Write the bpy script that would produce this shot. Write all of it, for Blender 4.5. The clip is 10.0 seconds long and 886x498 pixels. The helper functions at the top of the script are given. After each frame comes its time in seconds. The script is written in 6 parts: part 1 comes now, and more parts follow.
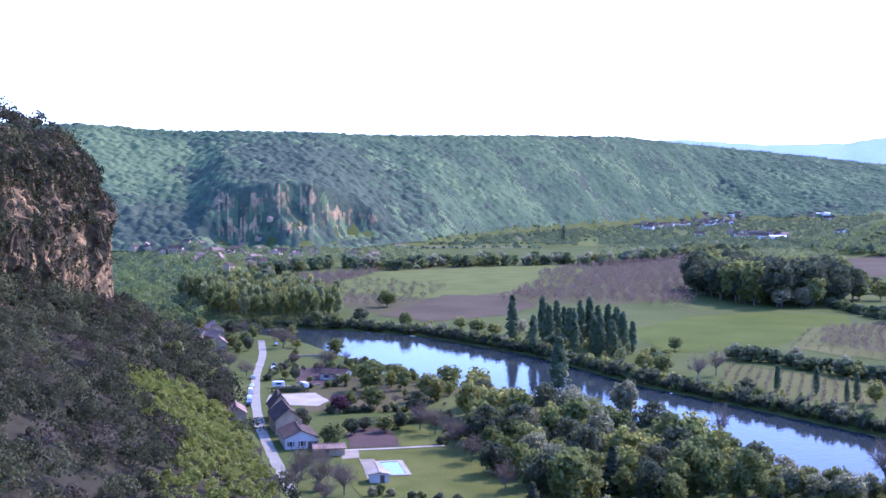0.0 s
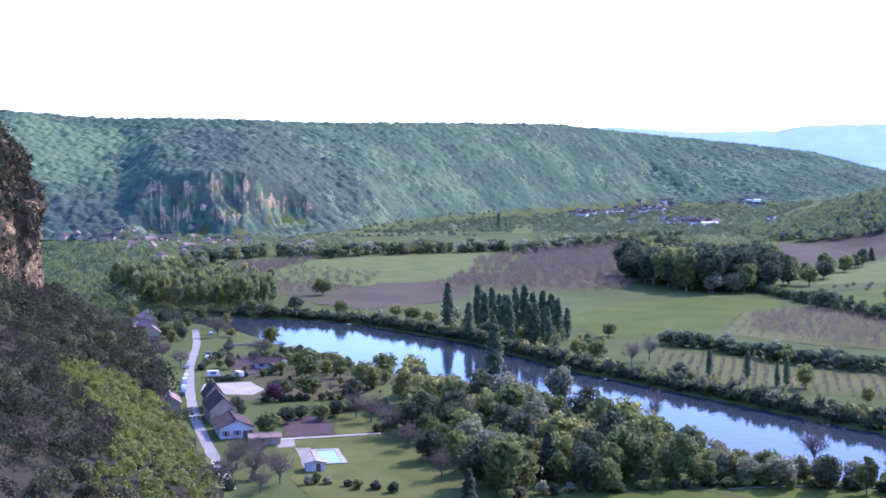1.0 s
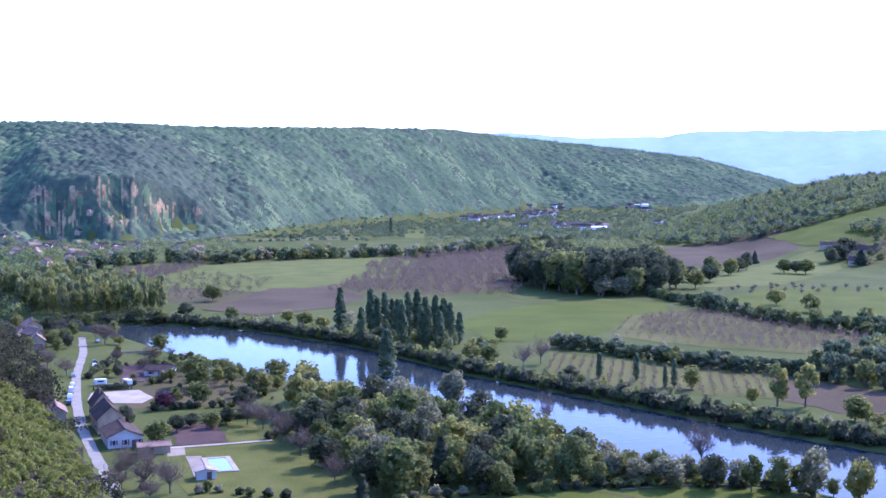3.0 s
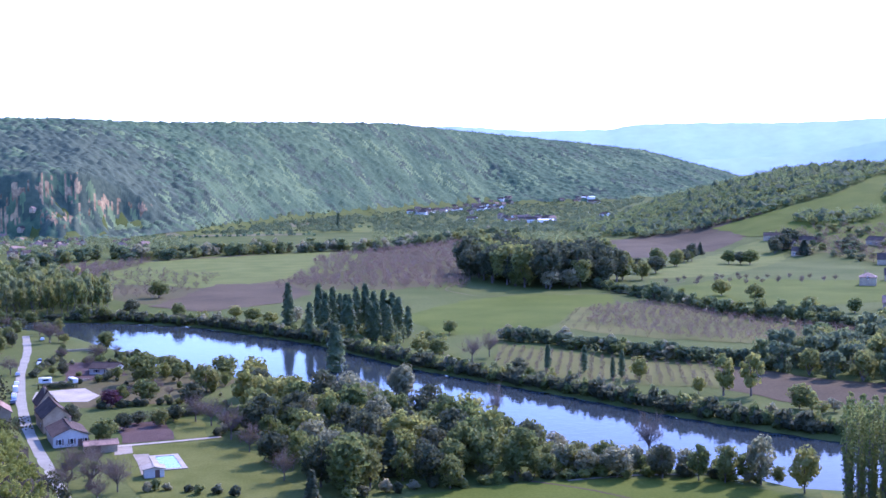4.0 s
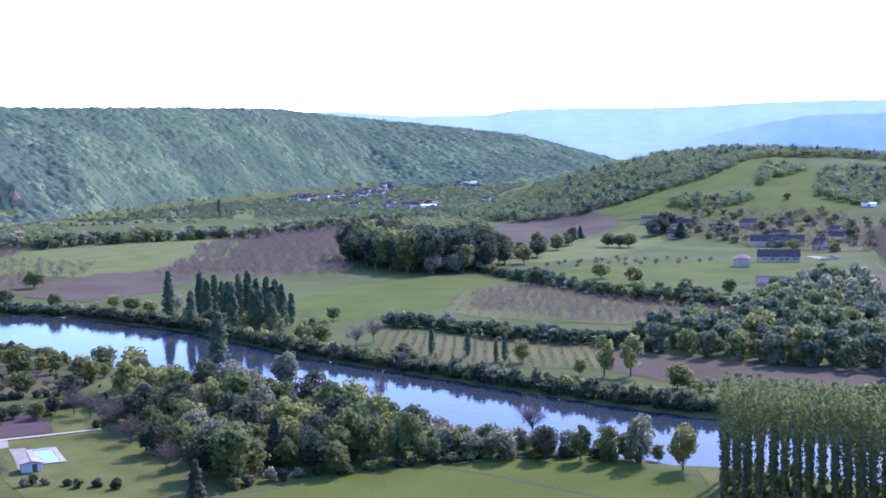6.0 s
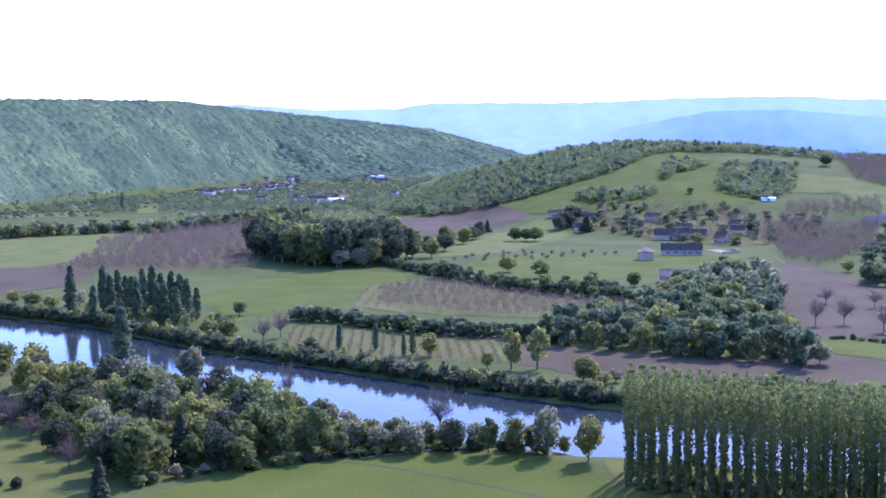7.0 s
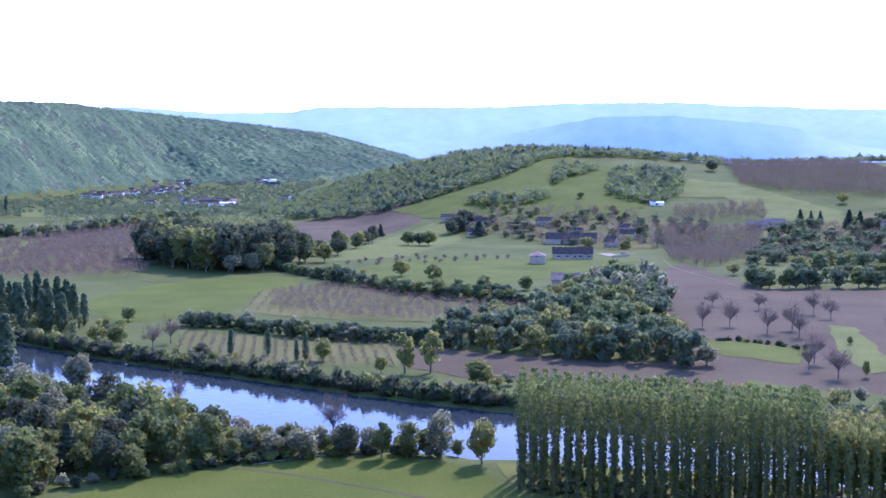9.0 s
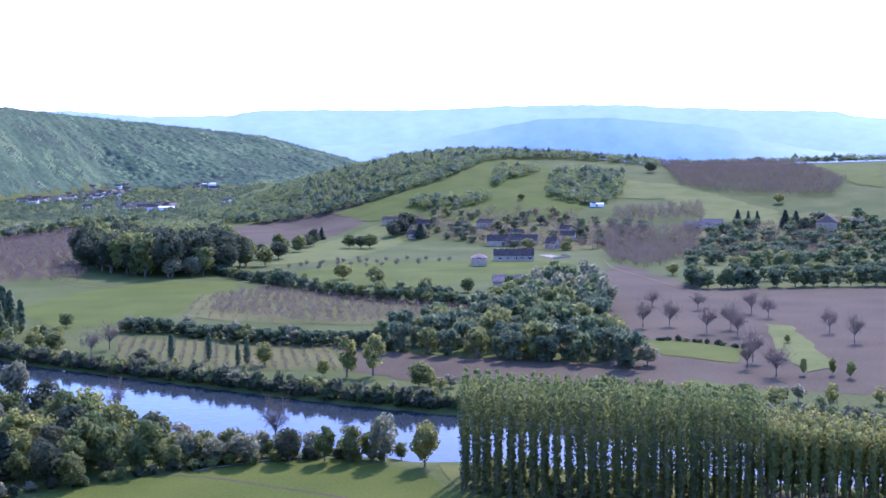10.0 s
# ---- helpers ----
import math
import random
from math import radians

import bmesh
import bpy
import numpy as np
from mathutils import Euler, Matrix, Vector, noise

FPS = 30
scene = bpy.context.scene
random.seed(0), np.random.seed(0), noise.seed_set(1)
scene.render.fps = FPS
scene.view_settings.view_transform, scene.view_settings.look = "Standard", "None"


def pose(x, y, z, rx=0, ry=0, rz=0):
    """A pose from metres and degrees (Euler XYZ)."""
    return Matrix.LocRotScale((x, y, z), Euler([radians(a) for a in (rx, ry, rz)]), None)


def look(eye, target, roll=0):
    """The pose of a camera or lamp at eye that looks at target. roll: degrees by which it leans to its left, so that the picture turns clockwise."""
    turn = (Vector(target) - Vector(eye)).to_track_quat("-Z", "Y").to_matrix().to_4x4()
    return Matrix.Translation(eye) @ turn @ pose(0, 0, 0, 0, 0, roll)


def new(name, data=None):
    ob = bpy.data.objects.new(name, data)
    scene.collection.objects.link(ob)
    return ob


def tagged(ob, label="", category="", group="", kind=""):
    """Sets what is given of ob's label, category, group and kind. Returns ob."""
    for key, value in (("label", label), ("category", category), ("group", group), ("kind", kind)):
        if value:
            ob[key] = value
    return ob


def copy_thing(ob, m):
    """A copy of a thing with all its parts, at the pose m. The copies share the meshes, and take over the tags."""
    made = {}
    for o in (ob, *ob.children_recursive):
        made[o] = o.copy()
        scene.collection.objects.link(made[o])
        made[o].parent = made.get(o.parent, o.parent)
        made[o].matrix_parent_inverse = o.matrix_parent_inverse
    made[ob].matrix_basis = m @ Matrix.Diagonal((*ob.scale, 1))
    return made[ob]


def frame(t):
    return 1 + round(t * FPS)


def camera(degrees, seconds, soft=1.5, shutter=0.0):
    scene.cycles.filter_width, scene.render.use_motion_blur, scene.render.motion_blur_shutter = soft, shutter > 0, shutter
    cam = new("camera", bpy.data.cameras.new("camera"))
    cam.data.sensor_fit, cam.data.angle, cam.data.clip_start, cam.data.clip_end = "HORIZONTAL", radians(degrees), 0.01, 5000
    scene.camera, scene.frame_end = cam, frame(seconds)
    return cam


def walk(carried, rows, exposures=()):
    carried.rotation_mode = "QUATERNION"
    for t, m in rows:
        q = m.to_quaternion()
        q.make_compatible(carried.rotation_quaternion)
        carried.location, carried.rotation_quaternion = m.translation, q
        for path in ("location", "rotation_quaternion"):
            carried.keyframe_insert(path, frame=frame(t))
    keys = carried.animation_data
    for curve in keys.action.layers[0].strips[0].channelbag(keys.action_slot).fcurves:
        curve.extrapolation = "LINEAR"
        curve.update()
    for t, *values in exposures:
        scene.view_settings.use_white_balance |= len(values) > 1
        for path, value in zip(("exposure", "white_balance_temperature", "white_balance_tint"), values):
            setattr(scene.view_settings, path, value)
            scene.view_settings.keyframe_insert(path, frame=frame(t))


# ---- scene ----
# ---- camera: it turns on one spot, eighty metres over the valley floor ----
cam = camera(38.23, 10.0, soft=1.52)
EYE = 80.0
TURNS = [
    (0.0, 0.06, -2.81, 0.0), (0.5, -0.85, -3.02, 0.22), (1.0, -2.85, -3.37, 0.09), (1.5, -5.44, -3.28, -0.15),
    (2.0, -6.76, -3.23, -0.07), (2.2, -6.67, -3.17, 0.2), (3.3, -8.36, -3.2, 0.08), (3.5, -8.86, -3.25, 0.22),
    (4.0, -10.04, -3.44, 0.44), (4.5, -11.73, -3.62, 0.37), (5.0, -13.01, -3.76, 0.15), (5.2, -13.45, -3.81, 0.14),
    (6.3, -16.7, -4.3, 0.4), (6.5, -17.89, -4.38, -0.01), (7.0, -19.44, -4.45, 0.45), (7.5, -20.26, -4.52, 0.34),
    (8.0, -21.44, -4.48, 0.21), (8.5, -22.88, -4.2, 0.2), (9.0, -24.22, -4.29, 0.2), (9.5, -25.52, -4.34, 0.46), (10.0, -26.87, -4.19, 0.48),
]
walk(cam, [(t, pose(0, 0, EYE, 90 + pitch, roll, yaw)) for t, yaw, pitch, roll in TURNS], [(0.0, 1.77, 4480, 45), (10.0, 1.77, 4480, 45)])

# ---- light: afternoon sun ahead and to the right, clear sky ----
SUN_AZ, SUN_EL = 46.0, 36.0
world = bpy.data.worlds.new("sky")
scene.world = world
world.use_nodes = True
wn = world.node_tree.nodes
sky = wn.new("ShaderNodeTexSky")
sky.sky_type, sky.sun_disc = "NISHITA", False
sky.sun_elevation, sky.sun_rotation = radians(SUN_EL), radians(SUN_AZ)
sky.altitude, sky.air_density, sky.dust_density, sky.ozone_density = 150, 1.0, 1.0, 2.0
world.node_tree.links.new(sky.outputs[0], wn["Background"].inputs[0])
wn["Background"].inputs[1].default_value = 0.15
sun = new("sun", bpy.data.lights.new("sun", "SUN"))
sun.data.energy, sun.data.angle, sun.data.color = 2.6, radians(0.55), (1.0, 0.79, 0.46)
to_sun = Vector((math.sin(radians(SUN_AZ)) * math.cos(radians(SUN_EL)), math.cos(radians(SUN_AZ)) * math.cos(radians(SUN_EL)), math.sin(radians(SUN_EL))))
sun.matrix_world = look(Vector((0, 0, 300)) + to_sun * 200, (0, 0, 300))

# ---- materials ----


def surface(name, dark, light, scale=0.2, fine=2.0, rough=0.85, bump=0.0, spread=0.0, leaf=0.0, detail=6.0, metal=0.0, third=None, blotch=None, space="Object", specular=0.3):
    """A noise-mixed surface: dark and light at two scales, hue spread from piece to piece, leaf: share of light let through."""
    m = bpy.data.materials.new(name)
    m.use_nodes = True
    nt = m.node_tree
    n, l = nt.nodes, nt.links
    b = n["Principled BSDF"]
    b.inputs["Roughness"].default_value = rough
    b.inputs["Metallic"].default_value = metal
    b.inputs["Specular IOR Level"].default_value = specular
    co = n.new("ShaderNodeTexCoord")
    big = n.new("ShaderNodeTexNoise")
    big.inputs["Scale"].default_value, big.inputs["Detail"].default_value = scale, detail
    small = n.new("ShaderNodeTexNoise")
    small.inputs["Scale"].default_value, small.inputs["Detail"].default_value = fine, 4.0
    for tex in (big, small):
        l.new(co.outputs[space], tex.inputs["Vector"])
    ramp = n.new("ShaderNodeValToRGB")
    ramp.color_ramp.elements[0].position, ramp.color_ramp.elements[1].position = 0.36, 0.64
    ramp.color_ramp.elements[0].color, ramp.color_ramp.elements[1].color = (*dark, 1), (*light, 1)
    if third:
        e = ramp.color_ramp.elements.new(0.5)
        e.color = (*third, 1)
    mix = n.new("ShaderNodeMath")
    mix.operation = "MULTIPLY_ADD"
    mix.inputs[1].default_value, mix.inputs[2].default_value = 0.45, 0.0
    l.new(small.outputs["Fac"], mix.inputs[0])
    add = n.new("ShaderNodeMath")
    add.operation = "MULTIPLY_ADD"
    add.inputs[1].default_value = 0.55
    l.new(big.outputs["Fac"], add.inputs[0])
    l.new(mix.outputs[0], add.inputs[2])
    l.new(add.outputs[0], ramp.inputs["Fac"])
    colour = ramp.outputs["Color"]
    if spread:
        hsv = n.new("ShaderNodeHueSaturation")
        info, geo = n.new("ShaderNodeObjectInfo"), n.new("ShaderNodeNewGeometry")
        share, tot = n.new("ShaderNodeMath"), n.new("ShaderNodeMath")
        share.operation, tot.operation = "MULTIPLY", "MULTIPLY_ADD"
        share.inputs[1].default_value, tot.inputs[1].default_value = 0.5, 1.4
        l.new(geo.outputs["Random Per Island"], share.inputs[0])
        l.new(info.outputs["Random"], tot.inputs[0])
        l.new(share.outputs[0], tot.inputs[2])
        hue = n.new("ShaderNodeMapRange")
        hue.inputs["From Max"].default_value = 2.0
        hue.inputs["To Min"].default_value, hue.inputs["To Max"].default_value = 0.5 - 0.06 * spread, 0.5 + 0.04 * spread
        val = n.new("ShaderNodeMapRange")
        val.inputs["From Max"].default_value = 2.0
        val.inputs["To Min"].default_value, val.inputs["To Max"].default_value = 1 + 0.55 * spread, 1 - 0.5 * spread
        l.new(tot.outputs[0], hue.inputs["Value"])
        l.new(tot.outputs[0], val.inputs["Value"])
        l.new(hue.outputs[0], hsv.inputs["Hue"])
        l.new(val.outputs[0], hsv.inputs["Value"])
        l.new(colour, hsv.inputs["Color"])
        colour = hsv.outputs["Color"]
    l.new(colour, b.inputs["Base Color"])
    if bump:
        bp = n.new("ShaderNodeBump")
        bp.inputs["Strength"].default_value, bp.inputs["Distance"].default_value = min(1.0, bump), max(0.05, 0.6 / fine)
        l.new(small.outputs["Fac"], bp.inputs["Height"])
        l.new(bp.outputs["Normal"], b.inputs["Normal"])
    if leaf:
        tr = n.new("ShaderNodeBsdfTranslucent")
        lit = n.new("ShaderNodeHueSaturation")
        lit.inputs["Value"].default_value, lit.inputs["Saturation"].default_value = 1.75, 1.05
        l.new(colour, lit.inputs["Color"])
        l.new(lit.outputs["Color"], tr.inputs["Color"])
        ms = n.new("ShaderNodeMixShader")
        ms.inputs["Fac"].default_value = leaf
        l.new(b.outputs[0], ms.inputs[1])
        l.new(tr.outputs[0], ms.inputs[2])
        l.new(ms.outputs[0], n["Material Output"].inputs["Surface"])
    return m


M = {
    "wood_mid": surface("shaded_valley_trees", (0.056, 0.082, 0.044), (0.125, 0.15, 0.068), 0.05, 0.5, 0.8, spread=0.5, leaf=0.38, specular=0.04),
    "slope_brown": surface("leafless_hillside_oak", (0.045, 0.036, 0.024), (0.10, 0.082, 0.052), 0.14, 0.6, 0.8, spread=0.3, leaf=0.22, specular=0.03),
    "soil": surface("meadow_ground", (0.056, 0.074, 0.016), (0.102, 0.112, 0.03), 0.02, 0.6, 0.95, third=(0.078, 0.09, 0.022), specular=0.02),
    "meadow": surface("meadow_grass", (0.060, 0.078, 0.010), (0.100, 0.114, 0.018), 0.03, 1.2, 0.95, specular=0.02),
    "lawn": surface("mown_lawn", (0.075, 0.084, 0.015), (0.122, 0.126, 0.03), 0.08, 1.5, 0.95, specular=0.02),
    "pasture": surface("dry_pasture", (0.082, 0.098, 0.02), (0.135, 0.142, 0.036), 0.04, 1.0, 0.95, specular=0.02),
    "plough": surface("ploughed_earth", (0.062, 0.049, 0.027), (0.104, 0.082, 0.044), 0.02, 0.8, 0.95, specular=0.02),
    "tilled": surface("tilled_garden_earth", (0.056, 0.036, 0.028), (0.100, 0.068, 0.052), 0.1, 2.0, 0.95, bump=0.5, specular=0.05),
    "orchard": surface("orchard_floor", (0.064, 0.066, 0.02), (0.105, 0.085, 0.04), 0.015, 0.5, 0.95, specular=0.02),
    "vines": surface("vineyard_floor", (0.078, 0.084, 0.02), (0.125, 0.118, 0.036), 0.03, 0.8, 0.95, specular=0.02),
    "gravel": surface("pale_gravel", (0.255, 0.22, 0.16), (0.41, 0.36, 0.27), 0.15, 3.0, 0.9, specular=0.03),
    "asphalt": surface("pale_worn_asphalt", (0.205, 0.188, 0.138), (0.30, 0.275, 0.205), 0.2, 2.0, 0.8, specular=0.03),
    "path": surface("sandy_path", (0.20, 0.168, 0.115), (0.31, 0.265, 0.19), 0.2, 2.0, 0.9, specular=0.03),
    "rock": surface("limestone_cliff", (0.028, 0.023, 0.015), (0.37, 0.24, 0.10), 0.06, 0.35, 0.95, bump=0.8, third=(0.088, 0.063, 0.034), specular=0.03),
    "rock_far": surface("distant_orange_limestone", (0.12, 0.084, 0.042), (0.42, 0.295, 0.14), 0.05, 0.25, 0.95, third=(0.25, 0.175, 0.09), specular=0.03),
    "silver": surface("silver_car_paint", (0.35, 0.36, 0.38), (0.45, 0.46, 0.48), 0.5, 4.0, 0.3, metal=0.6),
    "dark_paint": surface("dark_car_paint", (0.03, 0.035, 0.045), (0.05, 0.055, 0.07), 0.5, 4.0, 0.25, specular=0.5),
    "pool_water": surface("pool_water", (0.10, 0.135, 0.14), (0.15, 0.185, 0.19), 0.4, 3.0, 0.08, specular=0.5),
    "leaf": surface("broad_leaves", (0.09, 0.114, 0.036), (0.178, 0.188, 0.056), 0.16, 1.2, 0.7, spread=0.6, leaf=0.36, specular=0.04),
    # lightened and kept bluer than leaf, haze put into the colour
    "far_leaf": surface("far_broad_leaves", (0.084, 0.112, 0.048), (0.176, 0.20, 0.076), 0.10, 0.9, 0.7, spread=0.6, leaf=0.4, specular=0.04),
    "fresh": surface("fresh_spring_leaves", (0.135, 0.155, 0.04), (0.222, 0.226, 0.066), 0.16, 1.2, 0.7, spread=0.45, leaf=0.38, specular=0.04),
    "willow": surface("silvery_willow_leaves", (0.165, 0.168, 0.088), (0.25, 0.242, 0.13), 0.16, 1.2, 0.7, spread=0.35, leaf=0.4, specular=0.04),
    "dark": surface("dark_evergreen_leaves", (0.05, 0.062, 0.034), (0.105, 0.112, 0.056), 0.16, 1.2, 0.7, spread=0.5, leaf=0.36, specular=0.04),
    "poplar": surface("poplar_leaves", (0.078, 0.102, 0.031), (0.145, 0.168, 0.05), 0.2, 1.2, 0.6, spread=0.45, leaf=0.42, specular=0.04),
    "lombardy": surface("lombardy_poplar_leaves", (0.07, 0.098, 0.045), (0.135, 0.168, 0.072), 0.6, 2.0, 0.6, spread=0.4, leaf=0.36, specular=0.08),
    "plum": surface("copper_leaves", (0.05, 0.025, 0.03), (0.10, 0.045, 0.05), 0.5, 2.0, 0.6, spread=0.4, leaf=0.3, specular=0.06),
    "twig": surface("bare_twigs", (0.082, 0.066, 0.046), (0.148, 0.12, 0.084), 0.3, 1.5, 0.9, spread=0.4, leaf=0.28, specular=0.04),
    "bark": surface("grey_bark", (0.08, 0.065, 0.05), (0.20, 0.17, 0.14), 1.0, 6.0, 0.9, bump=0.5),
    "slope": surface("hillside_oak_and_juniper", (0.022, 0.026, 0.013), (0.082, 0.082, 0.034), 0.14, 0.5, 0.7, spread=0.3, leaf=0.22, third=(0.042, 0.045, 0.021), specular=0.03),
    "slope_grey": surface("budding_grey_green_leaves", (0.055, 0.06, 0.028), (0.13, 0.13, 0.052), 0.14, 0.6, 0.7, spread=0.3, leaf=0.26, specular=0.03),
    "dry": surface("dry_straw_grass", (0.10, 0.098, 0.045), (0.17, 0.153, 0.078), 0.05, 1.0, 0.95, specular=0.02),
    "scrub": surface("yellow_green_scrub", (0.105, 0.125, 0.022), (0.19, 0.20, 0.046), 0.06, 0.5, 0.7, spread=0.4, leaf=0.38, specular=0.04),
    # long hill canopies: blue raised in the base colours to stand for haze
    "wood_far": surface("hazed_oak_canopy", (0.064, 0.102, 0.058), (0.148, 0.196, 0.09), 0.012, 0.16, 0.9, bump=0.1, third=(0.104, 0.147, 0.073), leaf=0.25, specular=0.02),
    "wood_dark": surface("hazed_pine_canopy", (0.056, 0.078, 0.052), (0.115, 0.138, 0.08), 0.02, 0.16, 0.9, bump=0.1, leaf=0.2, specular=0.02),
    "wood_fresh": surface("hazed_yellow_green_canopy", (0.13, 0.178, 0.08), (0.20, 0.248, 0.104), 0.016, 0.16, 0.9, bump=0.1, third=(0.165, 0.214, 0.092), leaf=0.25, specular=0.02),
    "wood_floor": surface("dark_brown_wood_floor", (0.022, 0.02, 0.012), (0.05, 0.045, 0.026), 0.1, 0.8, 0.95, specular=0.02),
    "wood_near": surface("hill_wood_canopy", (0.088, 0.122, 0.044), (0.185, 0.215, 0.07), 0.05, 0.4, 0.8, spread=0.65, leaf=0.4, specular=0.03),
    "plaster": surface("cream_limewash", (0.496, 0.456, 0.400), (0.624, 0.592, 0.536), 0.3, 3.0, 0.85),
    "stone": surface("pale_limestone_masonry", (0.28, 0.215, 0.13), (0.46, 0.365, 0.23), 0.3, 3.0, 0.9, bump=0.4, specular=0.05),
    "tile": surface("old_clay_roof_tiles", (0.18, 0.12, 0.085), (0.33, 0.22, 0.15), 0.4, 3.0, 0.85, bump=0.4, specular=0.1),
    "slate": surface("dark_stone_roof", (0.055, 0.04, 0.03), (0.115, 0.086, 0.064), 0.4, 3.0, 0.9, bump=0.3, specular=0.03),
    "white": surface("white_paint", (0.70, 0.67, 0.60), (0.82, 0.80, 0.74), 0.5, 4.0, 0.6, specular=0.1),
    "glass": surface("dark_window_glass", (0.02, 0.025, 0.03), (0.04, 0.05, 0.06), 0.5, 4.0, 0.12, specular=0.6),
    "shutter": surface("brown_painted_wood", (0.10, 0.06, 0.045), (0.17, 0.11, 0.08), 0.5, 5.0, 0.7),
    "blue_liner": surface("pale_blue_pool_liner", (0.30, 0.50, 0.62), (0.40, 0.60, 0.70), 0.5, 4.0, 0.5),
    "rubber": surface("black_rubber", (0.02, 0.02, 0.02), (0.04, 0.04, 0.04), 0.5, 4.0, 0.8),
    "steel": surface("galvanised_steel", (0.4, 0.4, 0.41), (0.55, 0.55, 0.56), 0.5, 4.0, 0.4, metal=0.8),
}


def water_material():
    m = bpy.data.materials.new("slow_river_water")
    m.use_nodes = True
    n, l = m.node_tree.nodes, m.node_tree.links
    b = n["Principled BSDF"]
    b.inputs["Base Color"].default_value = (0.026, 0.034, 0.034, 1)
    b.inputs["Roughness"].default_value, b.inputs["IOR"].default_value = 0.05, 1.33
    b.inputs["Specular IOR Level"].default_value = 0.05
    co, tex, bp = n.new("ShaderNodeTexCoord"), n.new("ShaderNodeTexNoise"), n.new("ShaderNodeBump")
    tex.inputs["Scale"].default_value, tex.inputs["Detail"].default_value = 0.35, 3.0
    bp.inputs["Strength"].default_value, bp.inputs["Distance"].default_value = 0.2, 0.25
    l.new(co.outputs["Object"], tex.inputs["Vector"])
    l.new(tex.outputs["Fac"], bp.inputs["Height"])
    l.new(bp.outputs["Normal"], b.inputs["Normal"])
    return m


M["water"] = water_material()

# ---- the lie of the land ----
rng = np.random.default_rng(7)
FAR_BANK = [(-330, 920), (-200, 800), (-120, 745), (-85, 731), (-52, 719), (-13, 692), (22, 642), (45, 608), (80, 520), (109, 471), (129, 436), (150, 399), (176, 360), (240, 300), (320, 235), (420, 130)]
NEAR_BANK = [(-400, 930), (-260, 805), (-160, 742), (-112, 708), (-76, 668), (-60, 632), (-37, 584), (-15, 540), (17, 498), (50, 440), (82, 387), (113, 338), (144, 303), (188, 267), (240, 210), (300, 150), (380, 60)]
RIVER = FAR_BANK + NEAR_BANK[::-1]


def inside(poly, x, y):
    c = np.zeros(np.shape(x), bool)
    for (x0, y0), (x1, y1) in zip(poly, poly[1:] + poly[:1]):
        hit = (y0 > y) != (y1 > y)
        c ^= hit & (x < (x1 - x0) * (y - y0) / ((y1 - y0) or 1e-9) + x0)
    return c


def edge_distance(line, x, y, closed=False):
    best = np.full(np.shape(x), 1e9)
    for (x0, y0), (x1, y1) in zip(line, line[1:] + (line[:1] if closed else [])):
        dx, dy = x1 - x0, y1 - y0
        u = np.clip(((x - x0) * dx + (y - y0) * dy) / (dx * dx + dy * dy + 1e-9), 0, 1)
        best = np.minimum(best, np.hypot(x - x0 - u * dx, y - y0 - u * dy))
    return best


def smooth(u):
    u = np.clip(u, 0, 1)
    return u * u * (3 - 2 * u)


def ripple(x, y, size):
    """Smooth unevenness between about -1 and 1."""
    return (np.sin(x / size + 1.3) * np.cos(y / size * 1.13 + 0.4) + 0.6 * np.sin(x / size * 2.3 + y / size * 1.7) + 0.4 * np.cos(y / size * 3.1 - x / size * 2.6 + 2)) / 2.0


LONG_AZ = [-60, -19, -12, -6, -1, 2, 6, 12, 20, 25]
LONG_FOOT = [1500, 1500, 1480, 1500, 1700, 2000, 2350, 2950, 3250, 3350]
LONG_TOP = [2000, 2050, 2110, 2180, 2330, 2500, 2780, 3350, 3800, 3950]
FOOT_Y = [-400, 0, 60, 200, 334, 368, 420, 502, 584, 640, 690, 760, 900, 1200]
FOOT_X = [60, 10, 0, -18, -41, -51, -66, -84, -108, -125, -165, -280, -430, -700]
CLIFF_Y = [0, 250, 400, 473, 590, 640, 760, 900, 1200]
CLIFF_X = [-90, -125, -150, -162, -153, -195, -330, -480, -760]


